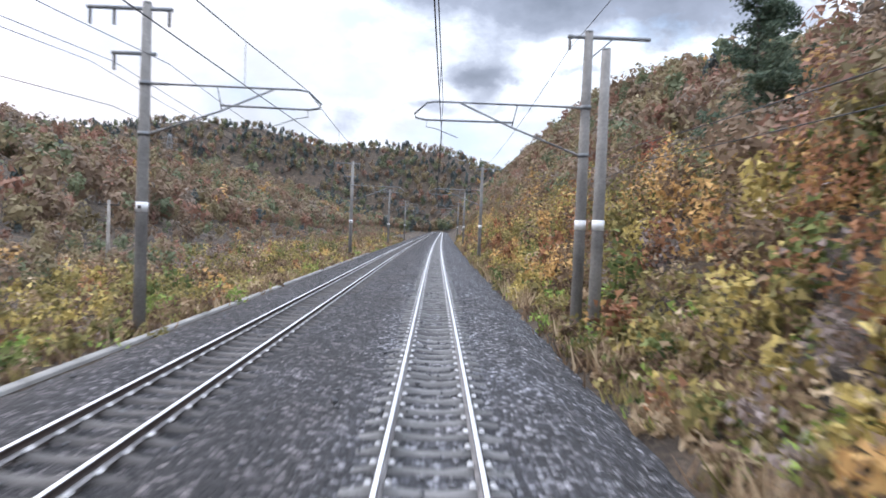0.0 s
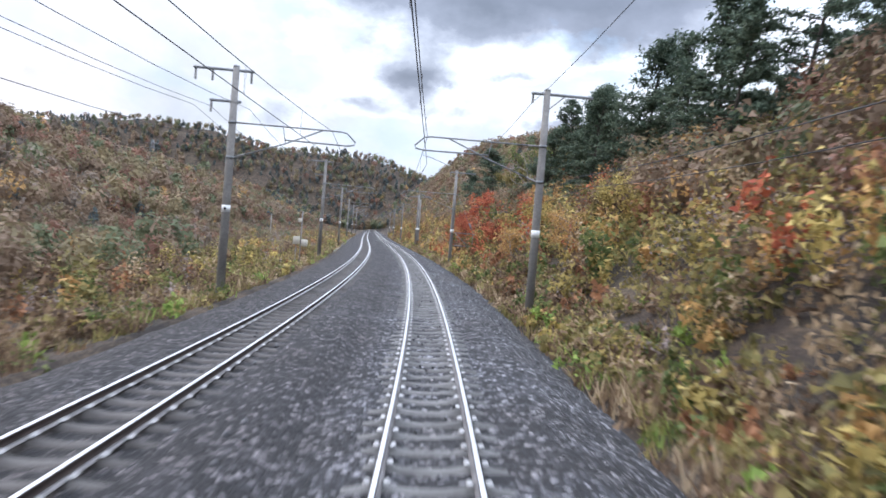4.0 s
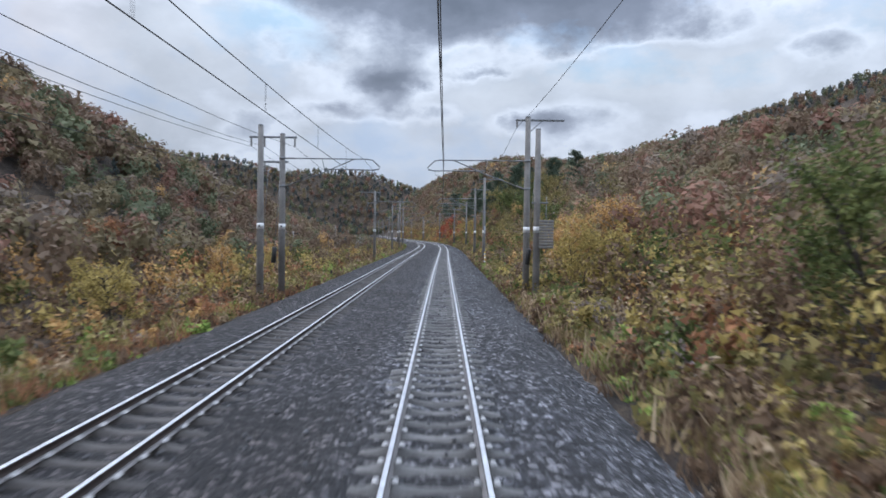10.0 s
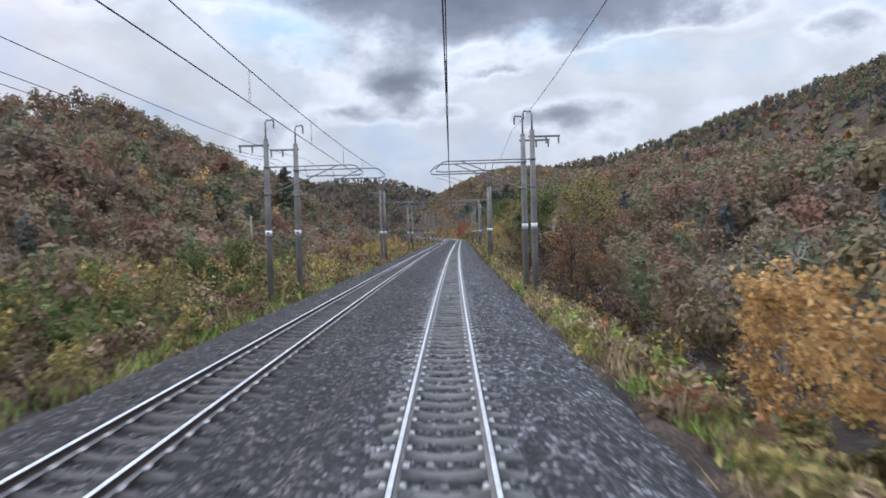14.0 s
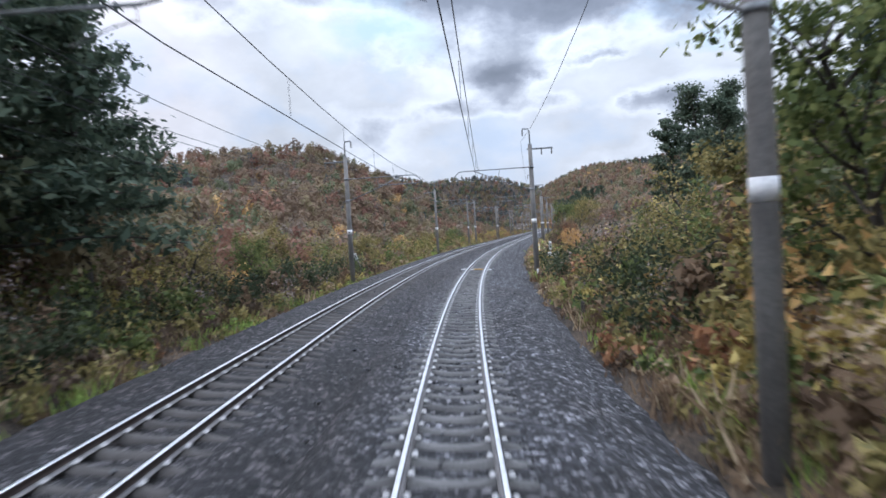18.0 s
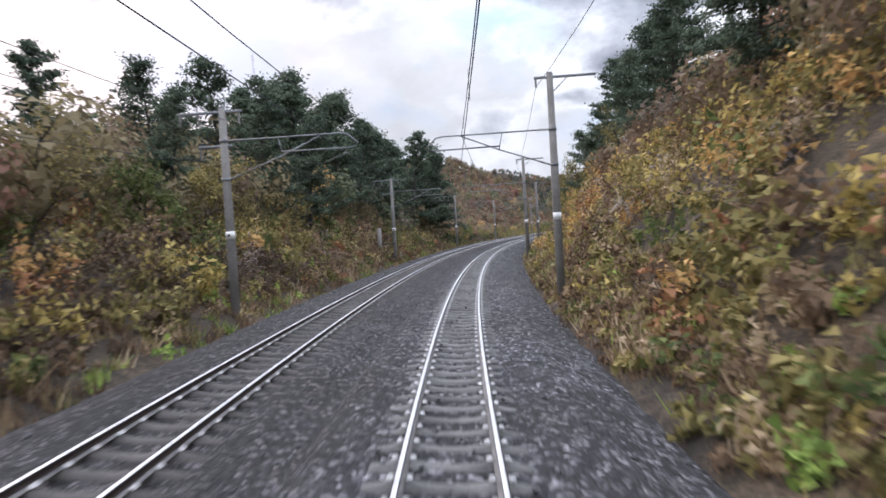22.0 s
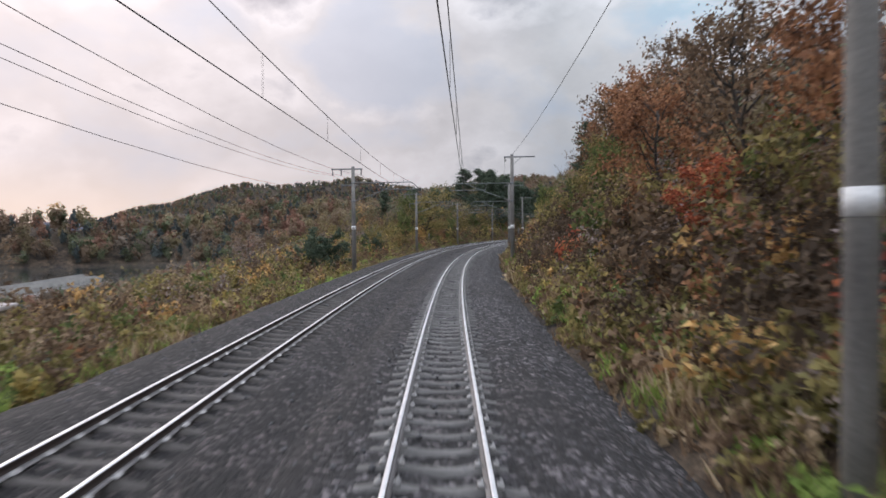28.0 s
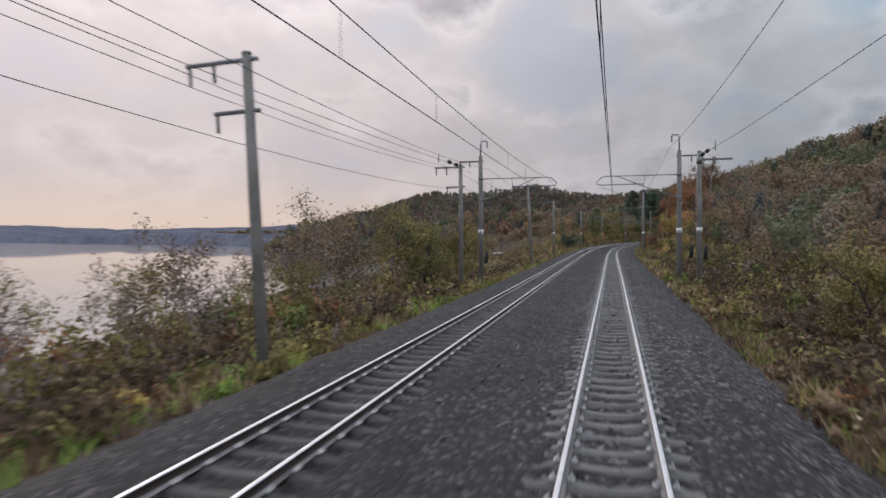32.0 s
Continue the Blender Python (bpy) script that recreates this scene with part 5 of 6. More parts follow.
def broad_meshes(seed, mat, high=6.0, leaves=1500, leaf=.17, bark=None, spread=.5, low=.2, thin=1.0):
    rng = np.random.default_rng(seed)
    stem = limb_path((0, 0, -.5), (rng.normal() * .1, rng.normal() * .1, 1), high * .8, 7, rng, wander=.1)
    r0 = .018 * high * thin
    wood_p, tips = [tube_arrays(stem, np.linspace(r0, r0 * .3, 8), 7)], []
    for k in range(13):
        f = low + (.97 - low) * (k + rng.random()) / 13
        i = min(int(f * 7), 6)
        root = stem[i] + (stem[i + 1] - stem[i]) * (f * 7 - i)
        a = k * 2.4 + rng.normal() * .4
        P = limb_path(root, (np.cos(a), np.sin(a), rng.uniform(.5, 1.2)), high * spread * rng.uniform(.55, 1.0) * (1.15 - .5 * f), 5, rng, droop=.02, wander=.2)
        wood_p.append(tube_arrays(P, np.linspace(r0 * .42, r0 * .1, 6), 5))
        for j in (2, 3, 4, 5):
            for s in range(1 if j < 4 else 2):
                Q = limb_path(P[j], unit(P[j] - P[j - 1]) + rng.normal(size=3) * .7, high * .13 * rng.uniform(.6, 1.4), 3, rng, wander=.25)
                wood_p.append(tube_arrays(Q, np.linspace(r0 * .14, r0 * .05, 4), 3))
                tips.append(Q[1:])
    trunk = quick("trunk", *joined(wood_p), bark or M_BARK, smooth=True)
    if not leaves:
        return trunk, None
    T = np.concatenate(tips)
    away = unit(rng.normal(size=(leaves, 3)))
    C = T[rng.integers(0, len(T), leaves)] + away * rng.uniform(.05, .085 * high, (leaves, 1))
    V = leaf_faces(C, leaf, rng, 4, out=away * .6 + unit(C - (0, 0, high * .45)) * .7, loose=.7)
    return trunk, quick("crown", V, blades(V, 4), mat)


TREE_KINDS = {
    "pine": ("pine_tree", "tall dark green pine on the bank", 10.0, [pine_meshes(1, bare=.2), pine_meshes(2, bare=.28), pine_meshes(3, bare=.12, flat=False)]),
    "red": ("maple_tree", "red autumn maple on the slope", 5.0, [broad_meshes(11, LEAF["red"], 5, 4680, 0.111, spread=.62), broad_meshes(12, LEAF["red"], 5, 3960, 0.111, spread=.6)]),
    "gold": ("broadleaf_tree", "orange-yellow autumn tree beside the line", 6.0, [broad_meshes(13, LEAF["gold"], 6, 2700, 0.118, M_PALEBARK), broad_meshes(14, LEAF["yellow"], 6, 3420, 0.118)]),
    "rust": ("broadleaf_tree", "spreading rust-brown autumn tree", 6.0, [broad_meshes(15, LEAF["rust"], 6, 3600, 0.118), broad_meshes(16, LEAF["brown"], 6, 2700, 0.111)]),
    "olive": ("broadleaf_tree", "olive-leaved tree above the undergrowth", 7.0, [broad_meshes(17, LEAF["olive"], 7, 4140, 0.133), broad_meshes(18, LEAF["green"], 7, 4140, 0.133), broad_meshes(19, LEAF["olive"], 7, 1620, 0.118, thin=.8)]),
    "sparse": ("birch_tree", "slender half-bare tree with few brownish leaves", 7.0, [broad_meshes(21, LEAF["brown"], 7, 1530, 0.111, M_PALEBARK, .42, .3, .6), broad_meshes(22, LEAF["olive"], 7, 2160, 0.111, M_BARK, .4, .35, .6), broad_meshes(23, LEAF["grey"], 7, 1080, 0.0962, M_BARK, .45, .3, .6)]),
    "slim": ("broadleaf_tree", "slender tree with climbing orange autumn leaves", 6.0, [broad_meshes(27, LEAF["gold"], 6, 2600, 0.125, M_PALEBARK, .28, .1, .8), broad_meshes(28, LEAF["gold"], 6, 2400, 0.125, M_PALEBARK, .3, .12, .8)]),
    "evergreen": ("evergreen_bush", "round dark evergreen bush on the bank", 4.0, [broad_meshes(29, LEAF["pine"], 4, 5400, 0.118, spread=.62, low=.04)]),
    "bare": ("bare_tree", "leafless tree with pale grey branches", 6.0, [broad_meshes(24, LEAF["grey"], 6, 288, 0.074, M_PALEBARK, .5, .15, .8), broad_meshes(25, LEAF["grey"], 6, 216, 0.074, M_BARK, .5, .2, .8)]),
}
TREE_FIRST = {}
TREE_COUNT = [0]


def tree(kind, u, l, high):
    name, label, own, forms = TREE_KINDS[kind]
    i = TREE_COUNT[0]
    TREE_COUNT[0] += 1
    k = (kind, i % len(forms))
    s = high / own
    m = Matrix.Translation(Vector(at(u, l, float(corridor(u, l))))) @ pose(0, 0, 0, 0, 0, i * 77 % 360) @ Matrix.Diagonal((s, s, s, 1))
    if k not in TREE_FIRST:
        t = thing(name, label, "tree", "trees along the railway")
        trunk, crown = forms[k[1]]
        part("trunk", trunk, t)
        if crown:
            part("crown", crown, t)
        t.matrix_basis = m
        TREE_FIRST[k] = t
    else:
        t = copy_thing(TREE_FIRST[k], Matrix.Identity(4))
        t.matrix_basis = m
    return t


# right bank, from the far end of the walk to its near end
for u, l, h in ((75, 18, 8.5), (80, 16, 7.5), (92, 19, 8), (100, 18, 8), (66, 21, 10), (60, 20, 10.5), (104, 22, 8.5), (28, 13.5, 9), (31, 16, 10), (-32, 15, 9), (-24, 18, 11), (-45, 22, 10), (50, 15, 11), (57, 17, 12), (64, 14, 9), (44, 21, 10), (70, 20, 11), (84, 22, 8), (96, 24, 9), (110, 26, 9), (88, 17, 7), (38, 15, 10), (33, 17, 11), (42, 14, 9.5), (377, 17.5, 11.5), (373, 20, 12), (380, 15, 9.5), (369, 18.5, 10), (385, 17, 9), (392, 21, 10), (400, 19, 8),
                (440, 12.5, 11), (446, 15, 12), (434, 11.5, 10), (451, 16, 11), (428, 14, 11), (470, 13, 11), (476, 15.5, 11), (464, 16, 10), (481, 13.5, 9), (498, 12, 9), (504, 14.5, 10), (509, 16, 10), (600, 13, 7), (606, 11.5, 6), (610, 15, 7), (640, 26, 7), (708, 32, 6), (713, 34, 5)):
    tree("pine", u, l, h)
for u, l, h in ((8, 8.2, 4.6), (12, 9.5, 5.2), (15, 7.6, 3.6), (3, 12, 4.5), (37, 7.6, 3.4), (41, 9.5, 4), (-6, 14, 5), (648, 8.5, 3)):
    tree("red", u, l, h)
for u, l, h in ((-3, 8.2, 4), (47, 7.2, 3), (50, 9, 4), (60, 7.6, 3.8), (62, 9.4, 4.4), (44, 10, 4.4), (203, 7.2, 3.6), (199, 8.6, 4.4), (206, 8.4, 3.8), (196, 7.4, 3.8), (207.5, 6.6, 2.4), (201, 10.5, 4.8), (192, 9, 4.4), (437, 9.5, 4.2), (446, 9, 3.6), (444, 12, 4.5), (560, 9, 4), (556, 10.5, 4.2), (664, 8.2, 4.5), (668, 9.5, 4.6)):
    tree("gold", u, l, h)
for u, l, h in ((316.5, 9.3, 6), (320.5, 10.4, 6.6), (311, 12, 5.5)):
    tree("slim", u, l, h)
for u, l, h in ((549, 15, 6), (555, 17, 6.5), (543, 14, 6), (285, 8.5, 6.4), (281, 10, 6), (262, 7.5, 4.5), (266, 9, 5.5), (24, 12, 5), (100, 12, 5), (120, 10, 4), (613, 14, 9), (617, 12.5, 8.5), (621, 15.5, 9), (609, 15, 9), (625, 13, 8.5), (618, 18, 10), (605, 13.5, 8), (630, 16, 9), (640, 9.5, 6.5), (646, 11, 8), (652, 10.5, 7.5), (634, 12, 7), (658, 12, 7), (690, 14, 4)):
    tree("rust", u, l, h)
for u, l, h in ((-12, 11, 5), (60, 10, 4), (90, 10, 4.5), (130, 11, 5), (138, 9.5, 4.4), (144, 12, 6), (140, 16, 6.5), (134, 17, 7), (126, 15, 7), (150, 9, 4.8), (158, 13, 6), (172, 11, 5), (178, 14, 6), (186, 10, 4), (226, 9, 5.4), (230, 11, 5.8), (236, 8.6, 5), (242, 11, 6),
                (404, 9, 5), (410, 8.4, 6), (416, 9.5, 8.5), (424, 8.8, 8.5), (430, 10, 9), (436, 13, 9), (452, 14, 7), (562, 10.5, 4.2), (566, 11.5, 4.6), (558, 12.5, 5), (570, 12.5, 5), (552, 9, 3.6), (614, 10, 4.4), (622, 11.5, 5), (604, 10, 4.2), (516, 10, 4.5), (522, 12, 5), (590, 9, 4.6), (596, 8.6, 4), (620, 9, 4.4), (627, 10, 5), (678, 12, 4), (741, 9, 4.5), (748, 9, 4.5), (754, 10, 5), (760, 9, 4.6)):
    tree("olive", u, l, h)
for u, l, h in ((268, 9, 9.4), (272, 12, 10), (264.5, 12.5, 9.5), (121, 11.5, 7.5), (117, 13, 8.5), (112, 12, 8), (125, 13, 8), (108, 14, 9), (5, 15, 8), (2, 18, 9), (22, 14, 6.5), (26, 16.5, 8), (18, 17, 8), (10, 19, 9)):
    tree("olive", u, l, h)
for u, l, h in ((14, 15, 9), (18, 14, 8.5), (24, 18, 9), (274, 8, 7), (278, 9.5, 7.4), (252, 9, 6), (306, 14, 7), (312, 17, 8), (330, 14, 8), (340, 12, 8), (346, 15, 8), (352, 13, 7), (530, 11, 5), (532, 11.5, 9), (528, 13.2, 9), (524, 12, 8.5), (520, 13.5, 8), (545, 13, 6), (550, 11, 5.5), (572, 12, 6), (580, 11, 5), (644, 14, 6), (655, 16, 6), (670, 15, 6), (676, 17, 6), (682, 22, 5), (744, 14, 7), (752, 16, 7), (758, 14, 6), (736, 16, 6)):
    tree("bare", u, l, h)
# left bank
for u, l, h in ((612, -11.6, 4.0), (614.5, -12.8, 3.4), (587, -13, 3)):
    tree("evergreen", u, l, h)
for u, l, h in ((683, -15, 3.4), (686, -18, 3.8), (689, -15.5, 3.6), (692, -19, 4), (694, -16, 3.4), (688, -22, 4.2), (684, -21, 4), (697, -18, 3.6), (681, -18, 3.6), (700, -21, 3.8), (678, -22, 3.6),
                (480, -15, 5), (487, -16, 6), (494, -15, 5.5), (500, -17, 6.5), (507, -16, 6), (516, -17, 6.5), (524, -17, 6), (532, -17, 5.5), (540, -18, 6), (474, -14.5, 4.5)):
    tree("olive", u, l, h)
for u, l, h in ((399, -19, 16), (402, -16.5, 15), (404, -21, 17), (409, -16, 17), (414, -20, 17), (418, -17, 17.5), (412, -26, 18), (406, -29, 18), (422, -22, 17), (427, -19, 17), (431, -24, 17.5), (435, -18, 16), (440, -22, 17), (425, -29, 18), (436, -30, 18), (445, -19, 15.5), (449, -25, 16), (453, -20, 15), (444, -28, 17), (456, -28, 16), (458, -22, 13), (462, -17, 11),
                (467, -21, 12), (472, -18, 11), (478, -23, 11), (484, -19, 9), (490, -22, 10), (496, -25, 9), (505, -22, 8), (512, -26, 8), (520, -24, 8), (527, -28, 8), (188, -38, 10)):
    tree("pine", u, l, h)
for u, l, h in ((548, -13.5, 10.2), (545, -16, 8.5), (552, -15, 8), (536, -12, 4), (529, -13, 4), (522, -13, 4.4), (512, -14, 5), (559, -14, 5), (566, -16, 5), (575, -13, 4), (300, -13, 3.6), (308, -12, 3), (316, -14, 4), (290, -15, 4), (376, -13, 4), (384, -15, 5), (392, -12.5, 4), (400, -13, 4.5), (360, -14, 4)):
    tree("olive", u, l, h)
for u, l, h in ((651, -14.5, 4.4), (653.5, -16, 4), (645, -19, 5), (655, -20, 6.5), (658, -17.5, 6), (610, -12, 5), (604, -15, 5), (616, -17, 5), (706, -14, 2.6), (711, -12.6, 3.4), (716, -14, 7.2), (720, -16, 7), (724, -13.5, 7.6), (728, -17, 8), (731, -14, 7.4), (726, -20, 8), (735, -15.5, 6.4), (739, -13, 5.6), (700, -13.5, 2.4), (694, -15, 2.6), (688, -14, 2.4),
                (742, -12.2, 3.6), (746, -13.6, 4), (738, -19, 7), (672, -13, 3.6), (660, -14, 4), (580, -15, 6), (586, -12, 5), (593, -14, 5.4)):
    tree("sparse", u, l, h)
for u, l, h in ((716, -11.6, 5.6), (719, -13, 6.2), (712, -12.4, 5.4)):
    tree("olive", u, l, h)
for u, l, h in ((748, -15, 4.5), (744, -18, 5), (750, -19, 5), (740, -21, 6), (746, -22, 5.5), (752, -16.5, 4), (736, -17, 5), (742, -14.6, 4), (754, -21, 5), (757, -18, 4), (722, -12, 5.6), (729, -16, 6.5), (721, -18, 7), (717, -20, 7)):
    tree("sparse", u, l, h)
for u, l, h in ((-6, -17, 3.6), (-2, -19, 4), (2, -16, 3.4), (112, -14, 4), (118, -16, 4), (124, -13, 3), (20, -14, 3), (30, -17, 4), (90, -18, 4.6), (255, -13, 3.4), (262, -15, 4)):
    tree("bare", u, l, h)
for u, l, h in ((187, -13, 3), (196, -14, 3.4), (214, -12.5, 3), (222, -14, 3), (235, -13, 3.2), (196, -22, 4), (243, -14, 3)):
    tree("rust" if l < -20 else "gold", u, l, h)


# ---------------------------------------------------------------- things beside the line
def upright(u, l, z=None, turn=0.0, lean=0.0):
    """A stand at u, l on the ground (or at height z); local +x to the right of the line, +y back along it."""
    a = math.degrees(float(along(u)[2]))
    g = float(corridor(u, l)) if z is None else z
    return Matrix.Translation(Vector(at(u, l, g))) @ pose(0, 0, 0, 0, 0, a + turn) @ pose(0, 0, 0, 0, lean, 0)


def local_line(u0, l0, z0, u1, l1, z1):
    return [at(u0, l0, z0), at(u1, l1, z1)]


def guy_wire(u, l, top, ue, le, guard=True):
    g = thing("guy_wire", "slanting steel stay wire with grey sleeve and yellow guard", "guy wire", "stays of the poles")
    a, b = at(u, l, top), at(ue, le, float(corridor(ue, le)) - .1)
    on = lambda f: a + (b - a) * f
    part("wire", tube("wire", [on(0), on(1)], .014, M_STEEL, 6), g)
    part("sleeve", tube("sleeve", [on(.50), on(.505), on(.60), on(.605)], [.05, .085, .085, .05], M_STEEL, 10), g, "grey weather sleeve")
    if guard:
        for k in range(9):
            f = .80 + k * .02
            part("guard_bead", tube("guard_bead", [on(f), on(f + .003), on(f + .013), on(f + .016)], [.02, .055, .055, .02], M_YELLOW if k % 2 == 0 else M_WHITE, 8), g)
    return g


guy_wire(165, 4.5, 7.6, 175.5, 4.0)
guy_wire(341, 4.25, 7.6, 357, 4.9)
guy_wire(29.3, 4.6, 6.6, 29.0, 7.4, False)


def weight_stack(u, l):
    """Counterweight of a tensioning device: a rod through a stack of slabs."""
    w = thing("tension_weight_stack", "stack of grey concrete tension weights hung beside a pole", "counterweight")
    w.matrix_basis = upright(u, l, 0.0)
    part("rod", tube("rod", [(0, 0, 1.75), (0, 0, 4.6)], .02, M_STEEL, 6), w)
    for k in range(10):
        z = 1.95 + k * .145
        part("slab", box("slab", -.36, -.18, z, .36, .18, z + .125, M_POLE, .015), w)
    part("guide_arm", box("guide_arm", -.75, -.03, 4.2, .1, .03, 4.28, M_STEEL, .006), w)
    return w


weight_stack(206.0, 5.2)


def drum_weight(u, l, z):
    d = thing("drum_weight", "black cylindrical tension weight hanging from a rod", "counterweight", "hanging weights")
    d.matrix_basis = upright(u, l, 0.0, lean=4)
    part("drum", tube("drum", [(0, 0, z - .42), (0, 0, z - .38), (0, 0, z + .38), (0, 0, z + .42)], [.09, .125, .125, .09], M_BLACK, 14), d)
    part("rod", tube("rod", [(0, 0, z + .4), (0, 0, 6.3)], .013, M_STEEL, 6), d)


for u, l, z in ((204.9, 4.35, 1.5), (205.2, -9.35, 1.1), (204.7, -8.85, 1.4), (721.4, 4.75, 1.55), (722.2, 5.5, 1.5), (720.6, -8.95, 1.45), (721.8, -8.3, 1.2), (107.4, -8.9, 1.35)):
    drum_weight(u, l, z)


def cabinet_post(u, l):
    p = thing("relay_box_post", "post with two cream metal relay boxes beside the track", "equipment box")
    p.matrix_basis = upright(u, l)
    part("post", tube("post", [(0, 0, -.3), (0, 0, 4.4)], .055, M_POLE, 10), p)
    for x, z, h in ((-.34, 1.75, .62), (.3, 1.6, .55)):
        b = part("cabinet", box("cabinet", x - .24, -.16, z, x + .24, .16, z + h, M_CREAM, .02), p, "cream painted box")
        part("door_panel", box("door_panel", x - .2, -.178, z + .04, x + .2, -.161, z + h - .04, M_CREAM, .006), b)
        part("latch", box("latch", x + .12, -.195, z + h * .5 - .05, x + .15, -.176, z + h * .5 + .05, M_STEEL, .004), b)
    part("lamp_box", box("lamp_box", -.3, -.12, 3.5, .0, .12, 3.8, M_CREAM, .02), p)
    part("leg", tube("leg", [(-.34, 0, -.3), (-.34, 0, 1.8)], .03, M_STEEL, 8), p)


cabinet_post(41.5, -8.9)


def marker_post(u, l, high, mat, label, lean=0.0, plate=0.0):
    m = thing("marker_post", label, "marker post", "posts by the track")
    m.matrix_basis = upright(u, l, lean=lean)
    part("stake", box("stake", -.06, -.05, -.3, .06, .05, high, mat, .012), m)
    if plate:
        part("plate", box("plate", -.13, -.075, high - plate, .13, -.052, high + .05, M_WHITE, .005), m)
        part("marking", box("marking", -.05, -.084, high - plate * .75, .05, -.076, high - .08, M_BLACK, .002), m)


for u, l, h in ((-4.6, -8.1, .75), (113.4, -9.4, .9), (142.2, -8.2, .7), (408.5, 3.9, .75), (669, -8.6, .8), (188, -8.5, .6), (251, -8.3, .8), (222, 4.1, .6)):
    marker_post(u, l, h, M_BARK, "short dark wooden marker post at the ballast edge")
marker_post(371.4, 4.35, .95, M_WHITE, "white painted boundary post in the grass")
marker_post(387.3, 3.9, .55, M_WHITE, "small white painted marker post on the ballast edge")
marker_post(374.8, -10.0, 2.1, M_PALEBARK, "leaning wooden post with a pale plate", lean=-22, plate=.5)
marker_post(361, 5.9, 2.2, M_PALEBARK, "thin post with a narrow white sign", plate=.8)
marker_post(383.2, 4.0, 1.5, M_BARK, "dark wooden stake with a white plate", plate=.3)


def panel_sign(u, l):
    s = thing("panel_sign", "blank white rectangular sign on a short post", "sign")
    s.matrix_basis = upright(u, l)
    part("post", tube("post", [(0, 0, -.3), (0, 0, .8)], .03, M_STEEL, 8), s)
    part("panel", box("panel", -.52, -.02, .55, .52, .02, 1.3, M_WHITE, .006), s)


panel_sign(367.8, 5.9)

fallen = thing("fallen_marker", "small white concrete marker lying on the ballast edge", "marker post")
fallen.matrix_basis = upright(60.8, 4.1, turn=35)
part("block", box("block", -.17, -.06, .0, .17, .06, .13, M_WHITE, .015), fallen)
part("marking", box("marking", -.1, -.03, .13, .02, .03, .133, M_BLACK, .001), fallen)

plate = thing("balise_plate", "ochre signalling plate with white end bars between the rails", "track plate")
plate.matrix_basis = track_matrix(385, 0.0)
part("plate", box("plate", -.24, -.16, -.16, .36, .16, -.10, M_OCHRE, .015), plate)
for x in (-.95, -.32, .78):
    part("end_bar", box("end_bar", x - .16, -.10, -.155, x + .16, .10, -.12, M_WHITE, .01), plate)

trough = thing("cable_trough", "pale concrete cable trough along the ballast edge", "cable trough")
for k in range(46):
    u = -78 + k * 2.0
    m = upright(u, -7.85, -.82)
    t = part("trough_block", box("trough_block", -.13, -.985, -.2, .13, .985, .2, M_TROUGH, .02), trough)
    t.matrix_basis = m


def joined_box(name, corners, mat):
    return quick(name, *joined([box_arrays(*c, .01) for c in corners]), mat)


def comm_pole(u, l, high, arms):
    p = thing("telegraph_pole", "weathered pole with short crossarms away from the line", "utility pole", "poles in the fields")
    p.matrix_basis = upright(u, l)
    part("shaft", tube("shaft", [(0, 0, -.6), (0, 0, high)], [.15, .11], M_PALEBARK, 10), p)
    for k in range(arms):
        z = high - .35 - k * .5
        a = part("crossarm", box("crossarm", -.8, -.05, z - .05, .8, .05, z + .05, M_BARK, .01), p)
        for x in (-.7, -.3, .3, .7):
            part("insulator", quick("insulator", *insulator([(x, 0, z + .05), (x, 0, z + .25)], .045), M_INSUL, smooth=True), a)


comm_pole(252, -25, 5.6, 1)
comm_pole(-50, -24, 5.5, 1)
comm_pole(132, -24, 3.6, 4)
comm_pole(60, -26, 6.0, 2)
comm_pole(548, -12.5, 1.6, 0)


def switch_mast(u, l):
    """A pole by the lake with a platform of switch gear and a thin second stay pole."""
    p = thing("switch_mast", "grey pole with a switch platform and upright insulators by the lake", "utility pole")
    p.matrix_basis = upright(u, l)
    part("shaft", tube("shaft", [(0, 0, -.6), (0, 0, 7.5)], [.17, .13], M_POLE, 12), p)
    part("stay_pole", tube("stay_pole", [(.85, 0, -.6), (.82, 0, 6.2), (.62, 0, 7.3), (.2, 0, 7.5)], [.07, .06, .04, .03], M_DARK, 8), p)
    deck = part("platform", joined_box("platform", [(-.85, -.35, 6.1, 1.2, -.25, 6.22), (-.85, .25, 6.1, 1.2, .35, 6.22), (-.85, -.35, 6.2, -.72, .35, 6.27), (1.05, -.35, 6.2, 1.2, .35, 6.27)], M_STEEL), p)
    for x in (-.7, -.45, .45, 1.0):
        part("insulator", quick("insulator", *insulator([(x, 0, 6.22), (x, 0, 6.75)], .06), M_INSUL, smooth=True), deck)
        part("contact_rod", tube("contact_rod", [(x, 0, 6.75), (x, 0, 7.25)], .018, M_DARK, 6), deck)
    part("top_rod", tube("top_rod", [(-.12, 0, 7.4), (-.2, 0, 7.9), (-.2, 0, 8.05)], .03, M_STEEL, 6), p)
    part("top_box", box("top_box", -.34, -.1, 8.0, -.06, .1, 8.14, M_STEEL, .01), p)


switch_mast(689.5, -19.9)


